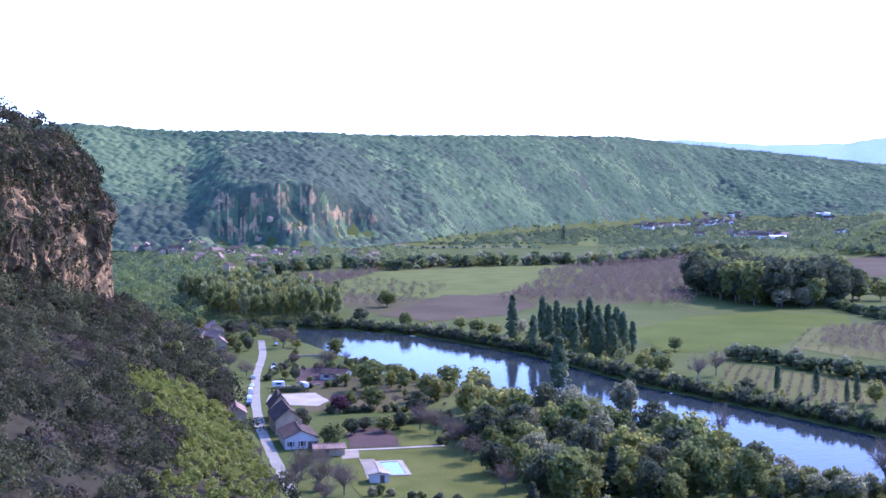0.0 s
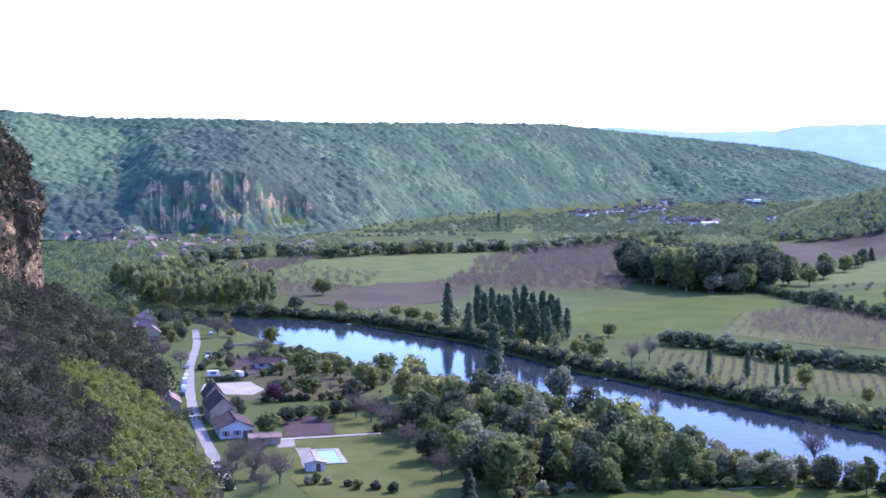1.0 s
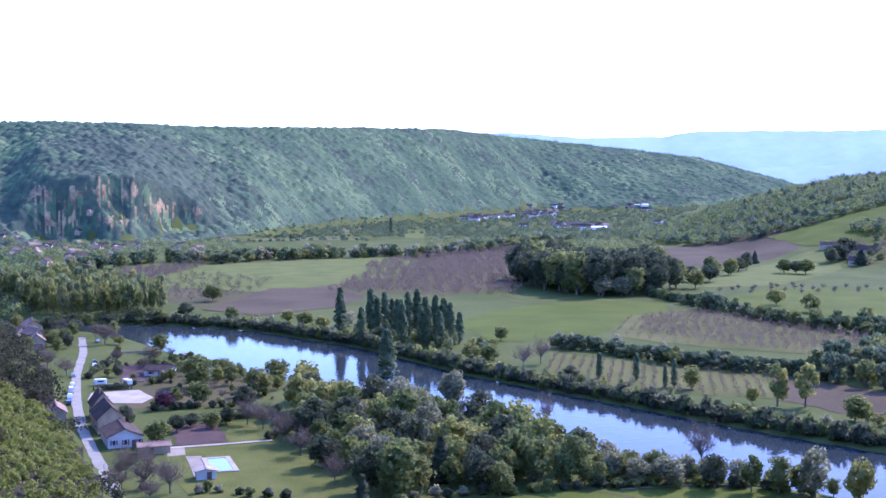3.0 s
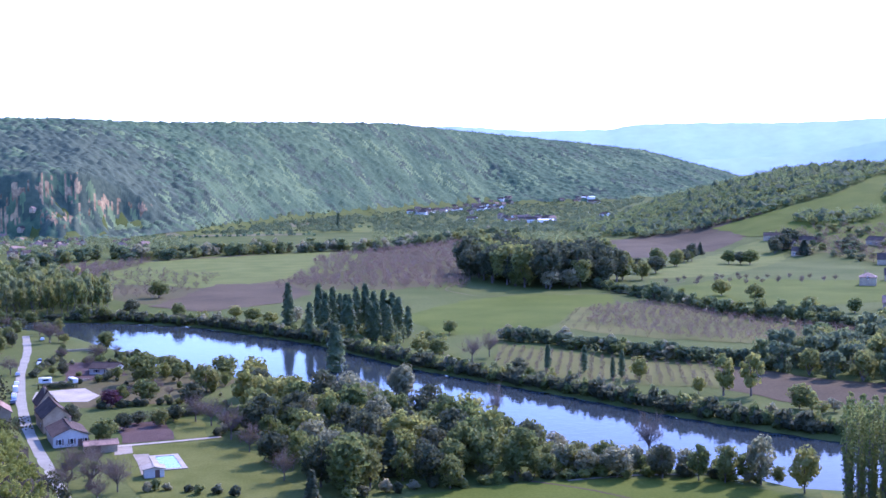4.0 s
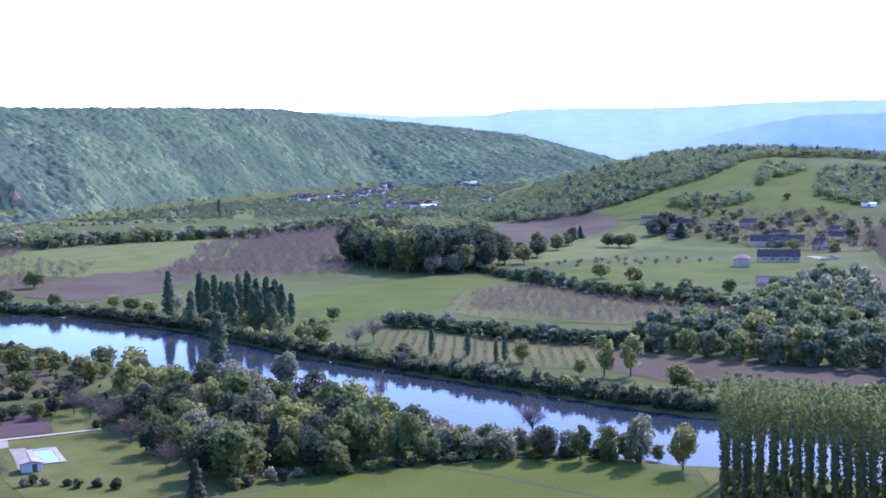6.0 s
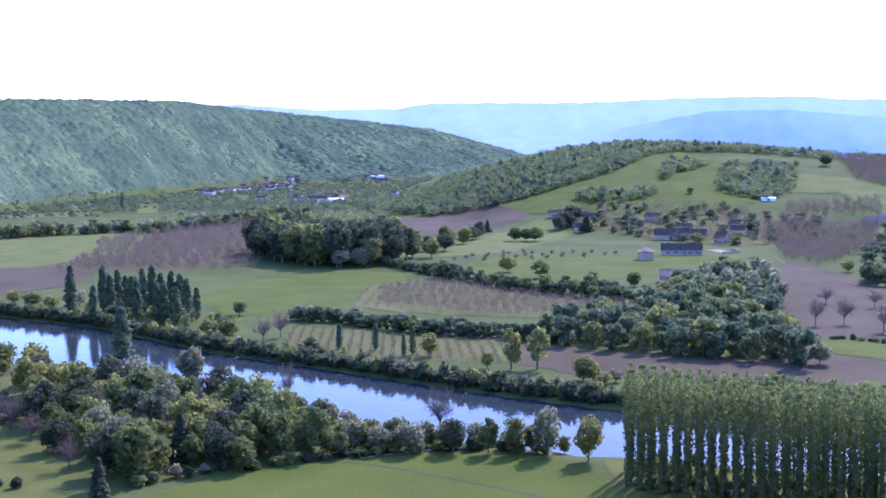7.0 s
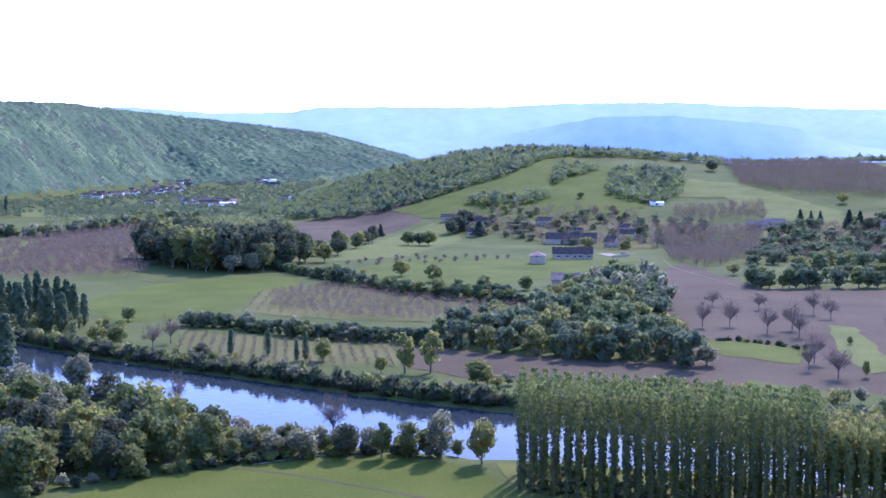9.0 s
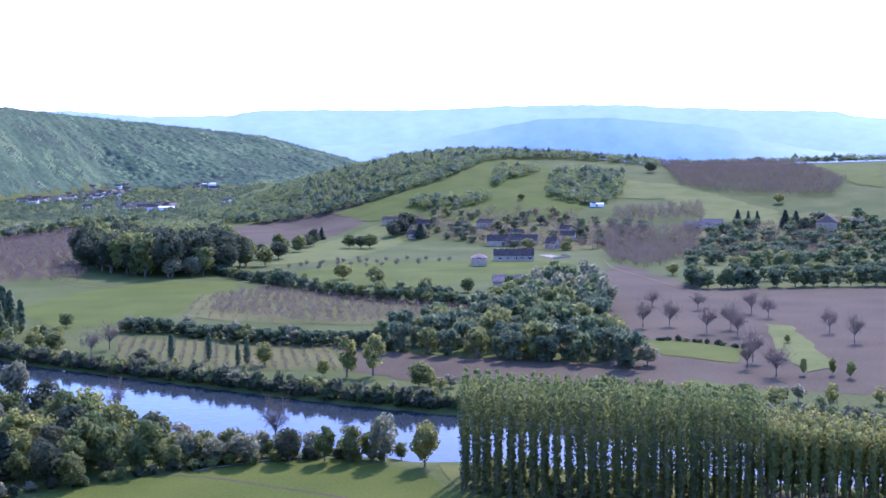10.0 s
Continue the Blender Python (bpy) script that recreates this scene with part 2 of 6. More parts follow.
def land(x, y):
    """Height of the ground over the valley floor."""
    x, y = np.asarray(x, float), np.asarray(y, float)
    r, az = np.hypot(x, y), np.degrees(np.arctan2(x, y))
    az = np.where(az < -100, az + 360, az)
    z = np.zeros(np.shape(x))
    # wooded slope and cliff under the lookout
    d = np.interp(y, FOOT_Y, FOOT_X) - x
    back = np.interp(y, CLIFF_Y, CLIFF_X) - x + 1.5 * ripple(x, y, 9.0)
    slope = 0.5 * np.clip(d, 0, None) * (1 + 0.1 * ripple(x, y, 30.0))
    crown = np.interp(back, [0, 3, 9, 13, 27, 45, 120], [0, 46, 58, 73, 86, 92, 100]) + 18
    near = np.where(back > 0, np.maximum(np.minimum(slope, 48), crown), np.minimum(slope, 62))
    z = np.where((d > 0) & (y < 1100), near * smooth((1100 - y) / 300), z)
    # the lookout's own rock
    lookout = 78.3 * smooth((12 - y) / 10) * smooth((200 - x) / 90)
    z = np.maximum(z, lookout)
    # long wooded hill across the plain
    foot, top = np.interp(az, LONG_AZ, LONG_FOOT), np.interp(az, LONG_AZ, LONG_TOP)
    crest = 80 - 1.5 + top * np.tan(np.radians(np.interp(az, [-60, -19, -15, -12, -7, -2, 4, 8, 10.4, 15.3, 19, 20.6, 22.6, 26], [2.6, 2.55, 2.55, 2.32, 2.28, 2.17, 2.2, 2.12, 1.83, 1.3, 0.85, 0.4, -0.15, -1.3])))
    u = np.clip((r - foot) / (top - foot), 0, 1)
    bluff = smooth((az + 11.5) / 2) * smooth((-1.0 - az) / 5)
    rise = 0.75 * u ** 0.85 + 0.25 * smooth(u)
    step = 0.42 * smooth((u - 0.10 - 0.05 * ripple(x, y, 40.0)) / 0.10) + 0.58 * smooth(u)
    hill = crest * ((1 - bluff) * rise + bluff * step) + (17 * ripple(x, y, 120.0) + 8 * np.sin(np.radians(az) * 62 + 1.5 * ripple(x, y, 160.0)) * ripple(x, y, 210.0) + 4 * ripple(x, y, 45.0)) * smooth(u * 3) * (1 - u) * (1 - 0.6 * bluff)
    z = np.where((az < 27) & (u > 0), np.maximum(z, np.clip(hill, 0, None) * smooth((60 - np.abs(az)) / 20)), z)
    # farmed hill behind the hamlet
    foot = np.interp(az, [15, 17, 22, 27, 35, 45, 60], [1600, 1550, 1280, 1120, 1080, 1050, 1000])
    top = np.interp(az, [15, 20, 27, 33, 40, 60], [1800, 1800, 1850, 1800, 1750, 1750])
    crest = np.interp(az, [15.5, 17.5, 19.7, 22.2, 24.7, 27.2, 29.7, 32.2, 35.9, 38, 45.8, 60, 110, 140], [0, 8, 34, 55, 74, 83, 82, 78, 66, 62, 68, 70, 70, 0])
    u = np.clip((r - foot) / (top - foot), 0, 1)
    fall = smooth((r - top) / 1200)
    farm = crest * (0.35 * u + 0.65 * smooth(u)) * (1 - 0.6 * fall) + 1.5 * ripple(x, y, 70.0) * smooth(u * 4) * (1 - u)
    z = np.maximum(z, np.where(u > 0, np.clip(farm, 0, None), 0))
    # the bed of the river
    sd = edge_distance(RIVER, x, y, True)
    sd = np.where(inside(RIVER, x, y), -sd, sd)
    bed = np.interp(sd, [-12, -3, 2.5], [-4.0, -2.6, 0])
    return np.where(sd < 2.5, np.minimum(z, bed), z)


def link(name, verts, faces, mat, parent=None, label="", flat=True):
    me = bpy.data.meshes.new(name)
    me.from_pydata([tuple(v) for v in np.asarray(verts, float).tolist()], [], [tuple(f) for f in faces])
    for one in (mat if isinstance(mat, (list, tuple)) else [mat]):
        me.materials.append(one)
    if not flat:
        me.polygons.foreach_set("use_smooth", np.ones(len(me.polygons), bool))
    me.update()
    ob = new(name, me)
    if parent:
        ob.parent = parent
    if label:
        ob["label"] = label
    return ob


def part(name, bm, material, parent, label=""):
    me = bpy.data.meshes.new(name)
    bm.normal_update()
    bm.to_mesh(me)
    bm.free()
    me.materials.append(M[material])
    ob = new(name, me)
    ob.parent = parent
    if label:
        ob["label"] = label
    return ob


def ground_sheet():
    az = np.radians(np.concatenate([np.arange(-25, 52, 0.4), np.arange(52, 335, 3.0)]))
    rings = 3.0 * (4950 / 3.0) ** np.linspace(0, 1, 340)
    a, r = np.meshgrid(az, rings)
    x, y = r * np.sin(a), r * np.cos(a)
    z = land(x, y)
    rocky = (y > 380) & (y < 690) & (x < -140) & (x > -300)
    z = np.where(rocky, np.minimum(z, np.minimum(land(x + 4, y), land(x + 9, y))), z)
    deg = np.degrees(np.arctan2(x, y))
    wooded = (np.abs(deg - 2) < 21.5) & (r > np.interp(deg, LONG_AZ, LONG_FOOT) + 95)
    z = np.where(wooded & (r < np.interp(deg, LONG_AZ, LONG_TOP) + 20), z - 14, z)
    n, k = len(az), len(rings)
    verts = np.stack([x, y, z], -1).reshape(-1, 3)
    i, j = np.meshgrid(np.arange(k - 1), np.arange(n), indexing="ij")
    q = np.stack([i * n + j, i * n + (j + 1) % n, (i + 1) * n + (j + 1) % n, (i + 1) * n + j], -1).reshape(-1, 4)
    verts = np.vstack([verts, [[0, 0, land(0, 0)]]])
    cap = [(len(verts) - 1, (j + 1) % n, j) for j in range(n)]
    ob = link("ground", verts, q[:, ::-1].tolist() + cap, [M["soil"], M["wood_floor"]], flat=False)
    # darker brown ground where the near slope is wooded
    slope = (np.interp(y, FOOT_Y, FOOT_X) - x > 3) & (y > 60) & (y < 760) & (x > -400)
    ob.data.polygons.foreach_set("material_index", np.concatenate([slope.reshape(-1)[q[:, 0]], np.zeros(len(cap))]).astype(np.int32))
    tagged(ob, "green valley floor of meadows rising into wooded hills", "ground", kind="structure")


ground_sheet()
water = link("water", [(x, y, -1.5) for x, y in RIVER], [tuple(range(len(RIVER)))[::-1]], M["water"])
tagged(water, "calm blue river with soft ripples reflecting trees and sky", "river", kind="structure")


def ragged(poly, step=9.0, amount=0.5):
    """A plan outline with more corners and a slightly uneven line."""
    out = []
    for (x0, y0), (x1, y1) in zip(poly, poly[1:] + poly[:1]):
        k = max(1, int(math.hypot(x1 - x0, y1 - y0) / step))
        for i in range(k):
            u = i / k
            out.append((x0 + (x1 - x0) * u + rng.normal() * amount * (i > 0), y0 + (y1 - y0) * u + rng.normal() * amount * (i > 0)))
    return out


def field(name, poly, mat, label, lift=0.08, cut=0.0, amount=0.6, category="field"):
    bm = bmesh.new()
    bm.faces.new([bm.verts.new((x, y, 0)) for x, y in ragged(poly, 9.0, amount)])
    if cut:
        xs, ys = [p[0] for p in poly], [p[1] for p in poly]
        for axis, lo, hi in ((0, min(xs), max(xs)), (1, min(ys), max(ys))):
            for c in np.arange(lo + cut, hi, cut):
                at, no = [0, 0, 0], [0, 0, 0]
                at[axis], no[axis] = c, 1
                bmesh.ops.bisect_plane(bm, geom=bm.verts[:] + bm.edges[:] + bm.faces[:], plane_co=at, plane_no=no)
    bmesh.ops.triangulate(bm, faces=bm.faces[:])
    pts = np.array([v.co[:2] for v in bm.verts])
    zs = land(pts[:, 0], pts[:, 1])
    for v, z in zip(bm.verts, zs):
        v.co.z = z + lift
    bmesh.ops.recalc_face_normals(bm, faces=bm.faces[:])
    if sum(f.normal.z for f in bm.faces) < 0:
        bmesh.ops.reverse_faces(bm, faces=bm.faces[:])
    ob = part(name, bm, mat, None)
    return tagged(ob, label, category, kind="structure")


def ribbon(name, line, width, mat, label, lift=0.12, category="road"):
    """A road or path of even width along a line, laid on the land."""
    pts = []
    for (x0, y0), (x1, y1) in zip(line, line[1:]):
        k = max(1, int(math.hypot(x1 - x0, y1 - y0) / 6))
        pts += [(x0 + (x1 - x0) * i / k, y0 + (y1 - y0) * i / k) for i in range(k)]
    pts.append(line[-1])
    p = np.array(pts)
    for _ in range(3):
        p[1:-1] = (p[:-2] + 2 * p[1:-1] + p[2:]) / 4
    t = np.gradient(p, axis=0)
    t /= np.linalg.norm(t, axis=1)[:, None]
    nrm = np.stack([t[:, 1], -t[:, 0]], 1)
    z = land(p[:, 0], p[:, 1])
    w = width / 2 * (1 + 0.06 * rng.normal(size=len(p)))[:, None]
    a, b = p - nrm * w, p + nrm * w
    za, zb = np.maximum(land(a[:, 0], a[:, 1]), z), np.maximum(land(b[:, 0], b[:, 1]), z)
    verts = np.vstack([np.column_stack([a, za + lift]), np.column_stack([b, zb + lift])])
    n = len(p)
    ob = link(name, verts, [(i, n + i, n + i + 1, i + 1) for i in range(n - 1)], M[mat])
    return tagged(ob, label, category, kind="structure")

# ---- fields, roads and yards on the valley floor ----
field("field", [(30, 296), (47, 309), (72, 315), (93, 316), (125, 312), (139, 290), (137, 225), (60, 200), (22, 240)], "meadow", "large mown green meadow beside the river trees")
field("field", [(-31, 381), (-2, 387), (11, 362), (18, 326), (10, 290), (-10, 290), (-24, 335)], "lawn", "short yellow-green garden lawn round the pool")
field("field", [(-33, 418), (-18, 421), (-14, 390), (-29, 387)], "tilled", "bare brown tilled kitchen garden plot", 0.12)
field("field", [(-16, 424), (-6, 420), (-4, 392), (-13, 389)], "lawn", "small green lawn beside the tilled plot", 0.1)
field("field", [(-66, 560), (-46, 565), (-36, 520), (-58, 505)], "tilled", "fallow brown garden plot beside the road", 0.1)
field("field", [(-62, 505), (-25, 545), (8, 498), (-10, 455), (-50, 450)], "orchard", "rough green and brown riverside garden ground", 0.09)
field("field", [(-144, 1138), (-53, 1229), (72, 1290), (155, 1318), (290, 1470), (215, 985), (125, 865), (49, 881), (-45, 803), (-109, 914)], "orchard", "wide brown orchard floor on the plain", 0.1, amount=2)
field("field", [(-60, 1195), (97, 1300), (150, 1262), (98, 1030), (-2, 900), (-104, 990)], "pasture", "pale green strip of young grass on the plain", 0.2, amount=3)
field("field", [(-41, 787), (-2, 937), (52, 926), (60, 840), (37, 790), (-10, 752)], "plough", "pinkish freshly ploughed field on the plain", 0.25, amount=2)
field("field", [(100, 700), (146, 774), (197, 810), (250, 795), (236, 742), (205, 712), (170, 640), (133, 614), (106, 612)], "meadow", "bright green meadow beyond the river", 0.15, amount=1.5)
field("field", [(205, 720), (255, 738), (290, 640), (335, 600), (290, 556), (242, 552), (206, 578), (172, 628)], "vines", "brown-green orchard floor between two hedges", 0.2, amount=1.5)
field("field", [(127, 574), (168, 520), (201, 497), (180, 440), (138, 462), (112, 512)], "vines", "dry grassy vineyard floor by the river", 0.12, amount=1.0)
field("field", [(201, 496), (228, 450), (300, 385), (270, 350), (195, 405), (180, 438)], "plough", "brown bare strip beside the river bank", 0.12, amount=1.0)
field("field", [(279, 805), (370, 890), (450, 853), (520, 800), (435, 722), (336, 690), (299, 735)], "meadow", "bright green pasture below the stone hamlet", 0.2, amount=1.5)
field("field", [(365, 1015), (514, 1204), (575, 1225), (480, 1035), (376, 912), (315, 900)], "pasture", "pale dry pasture beyond the green field", 0.2, cut=25, amount=1.5)
field("field", [(385, 1385), (600, 1490), (610, 1337), (534, 1245), (416, 1130), (350, 1112)], "plough", "long red-brown ploughed field below the hill", 0.3, cut=25, amount=2)
field("field", [(535, 770), (475, 600), (575, 548), (900, 640), (1000, 420), (700, 300), (400, 395), (335, 520), (400, 640)], "plough", "wide red-brown ploughed field beside the hamlet wood", 0.12, amount=2)
field("field", [(272, 398), (300, 470), (337, 522), (402, 397), (450, 372), (385, 296), (335, 286), (290, 335)], "plough", "brown tilled ground round a small grass patch", 0.06, amount=1.0)
field("field", [(313, 456), (334, 438), (344, 405), (317, 380), (305, 408)], "meadow", "small bright green grass patch between ploughed fields", 0.2, amount=1.0)
HILL_PASTURE = [(545, 1354), (623, 1356), (709, 1380), (813, 1483), (852, 1492), (857, 1359), (893, 1301), (845, 1220), (750, 1145), (696, 1084), (626, 1097), (574, 1167), (546, 1245)]
HILL_PASTURE_R = [(879, 1280), (920, 1213), (874, 988), (829, 938), (787, 985), (845, 1135), (797, 1161)]
TOP_FIELD = [(1147, 1235), (1197, 1164), (1044, 1015), (1044, 1054)]
YELLOW_STRIP = [(402, 462), (408, 450), (343, 355), (327, 352), (354, 400)]
PLAIN_STRIP = [(-31, 1699), (44, 1802), (146, 1900), (264, 1900), (234, 1684), (132, 1719), (34, 1689)]
PLAIN_STRIP_B = [(93, 2005), (169, 2204), (216, 2292), (259, 2309), (199, 2109), (113, 1912)]
PLAIN_STRIP_C = [(399, 2619), (502, 2728), (456, 2540), (351, 2525)]
field("field", HILL_PASTURE, "meadow", "sunlit green hillside pasture above the hamlet", 0.5, cut=18, amount=2)
field("field", HILL_PASTURE_R, "pasture", "sloping dry pasture beside the leafless wood", 0.5, cut=18, amount=2)
field("field", TOP_FIELD, "meadow", "green field on the far plateau", 0.6, cut=20, amount=2)
field("field", YELLOW_STRIP, "pasture", "strip of pale yellow-green grass between ploughed fields", 0.25, amount=1.0)
field("field", PLAIN_STRIP, "pasture", "pale field strip across the plain", 0.3, amount=2)
field("field", PLAIN_STRIP_B, "dry", "straw-coloured field below the long hill", 0.3, cut=30, amount=2)
field("field", PLAIN_STRIP_C, "pasture", "green field beside the far town", 0.3, cut=30, amount=2)

ROAD = [(-38, 322), (-42, 340), (-51, 376), (-61, 420), (-70, 470), (-79, 532), (-86, 603), (-95, 660)]
ribbon("road", ROAD, 3.5, "asphalt", "pale worn asphalt lane under the wooded slope")
field("pavement", [(-67, 487), (-50, 492), (-43, 474), (-46, 462), (-60, 464), (-66, 470)], "gravel", "pale gravel parking yard beside the lane", 0.14, category="yard")
ribbon("path", [(-34, 383), (-18, 386), (0, 391)], 2.2, "gravel", "straight pale gravel garden path", 0.16, "path")
ribbon("path", [(88, 316), (108, 319), (126, 315)], 1.1, "path", "sandy footpath at the meadow's edge", 0.16, "path")
ribbon("path", [(78, 318), (92, 306), (104, 286), (118, 265), (124, 240)], 0.8, "tilled", "narrow trodden dark line across the meadow", 0.12, "path")
ribbon("path", [(540, 800), (509, 743), (486, 668), (458, 578)], 1.2, "dry", "pale farm track along the ploughed field", 0.3, "path")
ribbon("path", [(170, 905), (150, 850), (163, 800), (255, 797), (330, 870)], 1.2, "dry", "pale farm track beside the meadow", 0.3, "path")
ribbon("path", [(-230, 1480), (-214, 1500), (-205, 1540), (-225, 1560)], 9, "gravel", "pale road climbing below the far cliffs", 0.5, "path")

field("field", [(600, 800), (640, 690), (760, 740), (900, 880), (900, 960), (760, 960)], "vines", "rough brown and green ground below the hill farm", 0.3, cut=25, amount=2)
field("field", [(530, 1130), (560, 1200), (640, 1090), (700, 1060), (720, 1000), (650, 900), (560, 900), (545, 1010)], "vines", "brown-green trodden ground between the hamlet houses", 0.35, cut=25, amount=2)

# ---- trees ----


def chance(i, j=0):
    """A repeatable number between 0 and 1 for a pair of whole numbers."""
    v = np.sin(np.asarray(i) * 127.1 + np.asarray(j) * 311.7) * 43758.5453
    return v - np.floor(v)


def cards(points, normals, size, rnd, aspect=1.0):
    """Small leaf-clump faces at the points, facing about along the normals."""
    n = len(points)
    nv = normals + rnd.normal(size=(n, 3)) * 0.38
    nv /= np.linalg.norm(nv, axis=1)[:, None] + 1e-9
    ref = rnd.normal(size=(n, 3))
    u = np.cross(nv, ref)
    u /= np.linalg.norm(u, axis=1)[:, None] + 1e-9
    v = np.cross(nv, u)
    s = (size * rnd.uniform(0.6, 1.35, n))[:, None]
    a = points - u * s * 0.5 - v * s * 0.3 * aspect
    b = points + u * s * 0.5 - v * s * 0.35 * aspect
    c = points + u * s * 0.2 + v * s * 0.65 * aspect + nv * s * 0.15
    d = points - u * s * 0.4 + v * s * 0.45 * aspect - nv * s * 0.12
    verts = np.stack([a, b, c, d], 1).reshape(-1, 3)
    faces = np.arange(4 * n).reshape(-1, 4)
    return verts, faces


def ball(n, rnd):
    p = rnd.normal(size=(n, 3))
    return p / np.linalg.norm(p, axis=1)[:, None]


def crown(rnd, rx, rz, z0, blobs, per, size, blob=0.3, up=0.0):
    """Leaf faces of a crown: lumps of leaves spread through an ellipsoid of half-width rx and half-height rz round z0."""
    c = ball(blobs, rnd) * rnd.uniform(0.35, 0.85, (blobs, 1)) ** 0.7
    c = c * [rx * (1 - blob * 0.7), rx * (1 - blob * 0.7), rz * 0.95]
    c[:, 2] += up * np.abs(c[:, 2])
    pts, nrm = [], []
    for one in c:
        d = ball(per, rnd)
        rad = rx * blob * rnd.uniform(0.7, 1.25) * rnd.uniform(0.75, 1.08, (per, 1))
        pts.append(one + d * rad * [1, 1, 0.85])
        nrm.append(d)
    pts, nrm = np.vstack(pts), np.vstack(nrm)
    pts[:, 2] += z0
    return cards(pts, nrm, size, rnd)


def limb(a, b, ra, rb, sides=6):
    """A tapered stick between two places: verts and faces."""
    a, b = np.array(a, float), np.array(b, float)
    w = (b - a) / (np.linalg.norm(b - a) + 1e-9)
    u = np.cross(w, [0.31, 0.9, 0.2])
    u /= np.linalg.norm(u)
    v = np.cross(w, u)
    ang = np.arange(sides) * 2 * np.pi / sides
    ring = np.cos(ang)[:, None] * u + np.sin(ang)[:, None] * v
    verts = np.vstack([a + ring * ra, b + ring * rb])
    faces = [(i, (i + 1) % sides, sides + (i + 1) % sides, sides + i) for i in range(sides)] + [tuple(range(sides, 2 * sides))]
    return verts, faces


def join(pieces):
    verts, faces, k = [], [], 0
    for v, f in pieces:
        verts.append(np.asarray(v))
        faces += (f + k).tolist() if isinstance(f, np.ndarray) else [tuple(int(i) + k for i in one) for one in f]
        k += len(v)
    return np.vstack(verts), faces


def trunk_pieces(rnd, height, fork, radius, spread, limbs=5):
    out = [limb((0, 0, -0.4), (0.05 * height * rnd.normal() * 0.2, 0, fork), radius, radius * 0.7, 7)]
    out.append(limb((0, 0, fork), (0.2, 0.1, height * 0.85), radius * 0.7, radius * 0.15, 6))
    for i in range(limbs):
        a = i * 2.4 + rnd.uniform(0, 1)
        z = fork * rnd.uniform(0.85, 1.3)
        out.append(limb((0, 0, z), (spread * math.cos(a), spread * math.sin(a), z + (height - z) * rnd.uniform(0.35, 0.75)), radius * 0.45, radius * 0.1, 5))
    return out


def make_tree(name, label, category, trunk, leaves, bark, leaf):
    ob = new(name)
    v, f = join(trunk)
    link("trunk", v, f, M[bark], ob)
    v, f = leaves
    link("crown", v, f.tolist() if isinstance(f, np.ndarray) else f, M[leaf], ob)
    return tagged(ob, label, category)


def broadleaf(seed, leaf, label, rx=3.9, rz=4.3, blobs=50, per=23, size=0.6, name="tree", fork=1.3, z0=5.0):
    rnd = np.random.default_rng(seed)
    return make_tree(name, label, "tree", trunk_pieces(rnd, 9.0, fork, 0.25, rx * 0.55), crown(rnd, rx, rz, z0, blobs, per, size), "bark", leaf)


def shrub(seed, leaf, label):
    rnd = np.random.default_rng(seed)
    trunk = [limb((0, 0, -0.2), (math.cos(a) * 0.8, math.sin(a) * 0.8, 1.6), 0.08, 0.03, 5) for a in (0.3, 1.7, 2.9, 4.4, 5.5)]
    return make_tree("shrub", label, "shrub", trunk, crown(rnd, 1.9, 1.5, 1.5, 12, 34, 0.6, 0.5), "bark", leaf)


def column(seed, leaf, label, height=22.0, rx=2.0, name="poplar_tree", n=900, clear=0.12, size=0.9, taper=0.75, slim=0.0):
    """A narrow upright poplar."""
    rnd = np.random.default_rng(seed)
    z = clear + (1 - clear) * rnd.uniform(0, 1, n) ** 0.8
    prof = np.minimum(1.0, ((z - clear) / 0.18 + 0.25)) * np.sqrt(np.clip(1 - ((z - clear) / (1.0001 - clear)) ** 2.2, 0, 1)) * (1 - (1 - taper) * z) + 0.08
    a = rnd.uniform(0, 2 * np.pi, n)
    prof = prof * (1.0 if taper < 1 else 0.35 + 0.75 * z)
    if slim:
        z = clear + (1 - clear) * rnd.uniform(0, 1, n)
        prof = np.interp((z - clear) / (1 - clear), [0, 0.12, 0.4, 0.62, 0.82, 0.94, 1.0], [0.22, 0.36, 0.42, 0.56, 0.72, 0.7, 0.34])
    lump = 1 + 0.25 * np.sin(a * 3 + z * 17) + 0.18 * np.sin(a * 2 - z * 31)
    rad = rx * prof * lump * rnd.uniform(0.55, 1.05, n)
    pts = np.stack([rad * np.cos(a), rad * np.sin(a), z * height], 1)
    nrm = np.stack([np.cos(a), np.sin(a), np.full(n, 0.5)], 1)
    trunk = [limb((0, 0, -0.4), (0.1, 0, height * 0.5), 0.26, 0.16, 7), limb((0.1, 0, height * 0.5), (0, 0, height * 0.95), 0.16, 0.04, 6)]
    for i in range(8):
        zz, b = height * (clear + 0.1 * i), i * 2.4
        trunk.append(limb((0, 0, zz), (rx * 0.6 * math.cos(b), rx * 0.6 * math.sin(b), zz + height * 0.12), 0.06, 0.02, 4))
    return make_tree(name, label, "poplar tree", trunk, cards(pts, nrm, size, rnd), "bark", leaf)


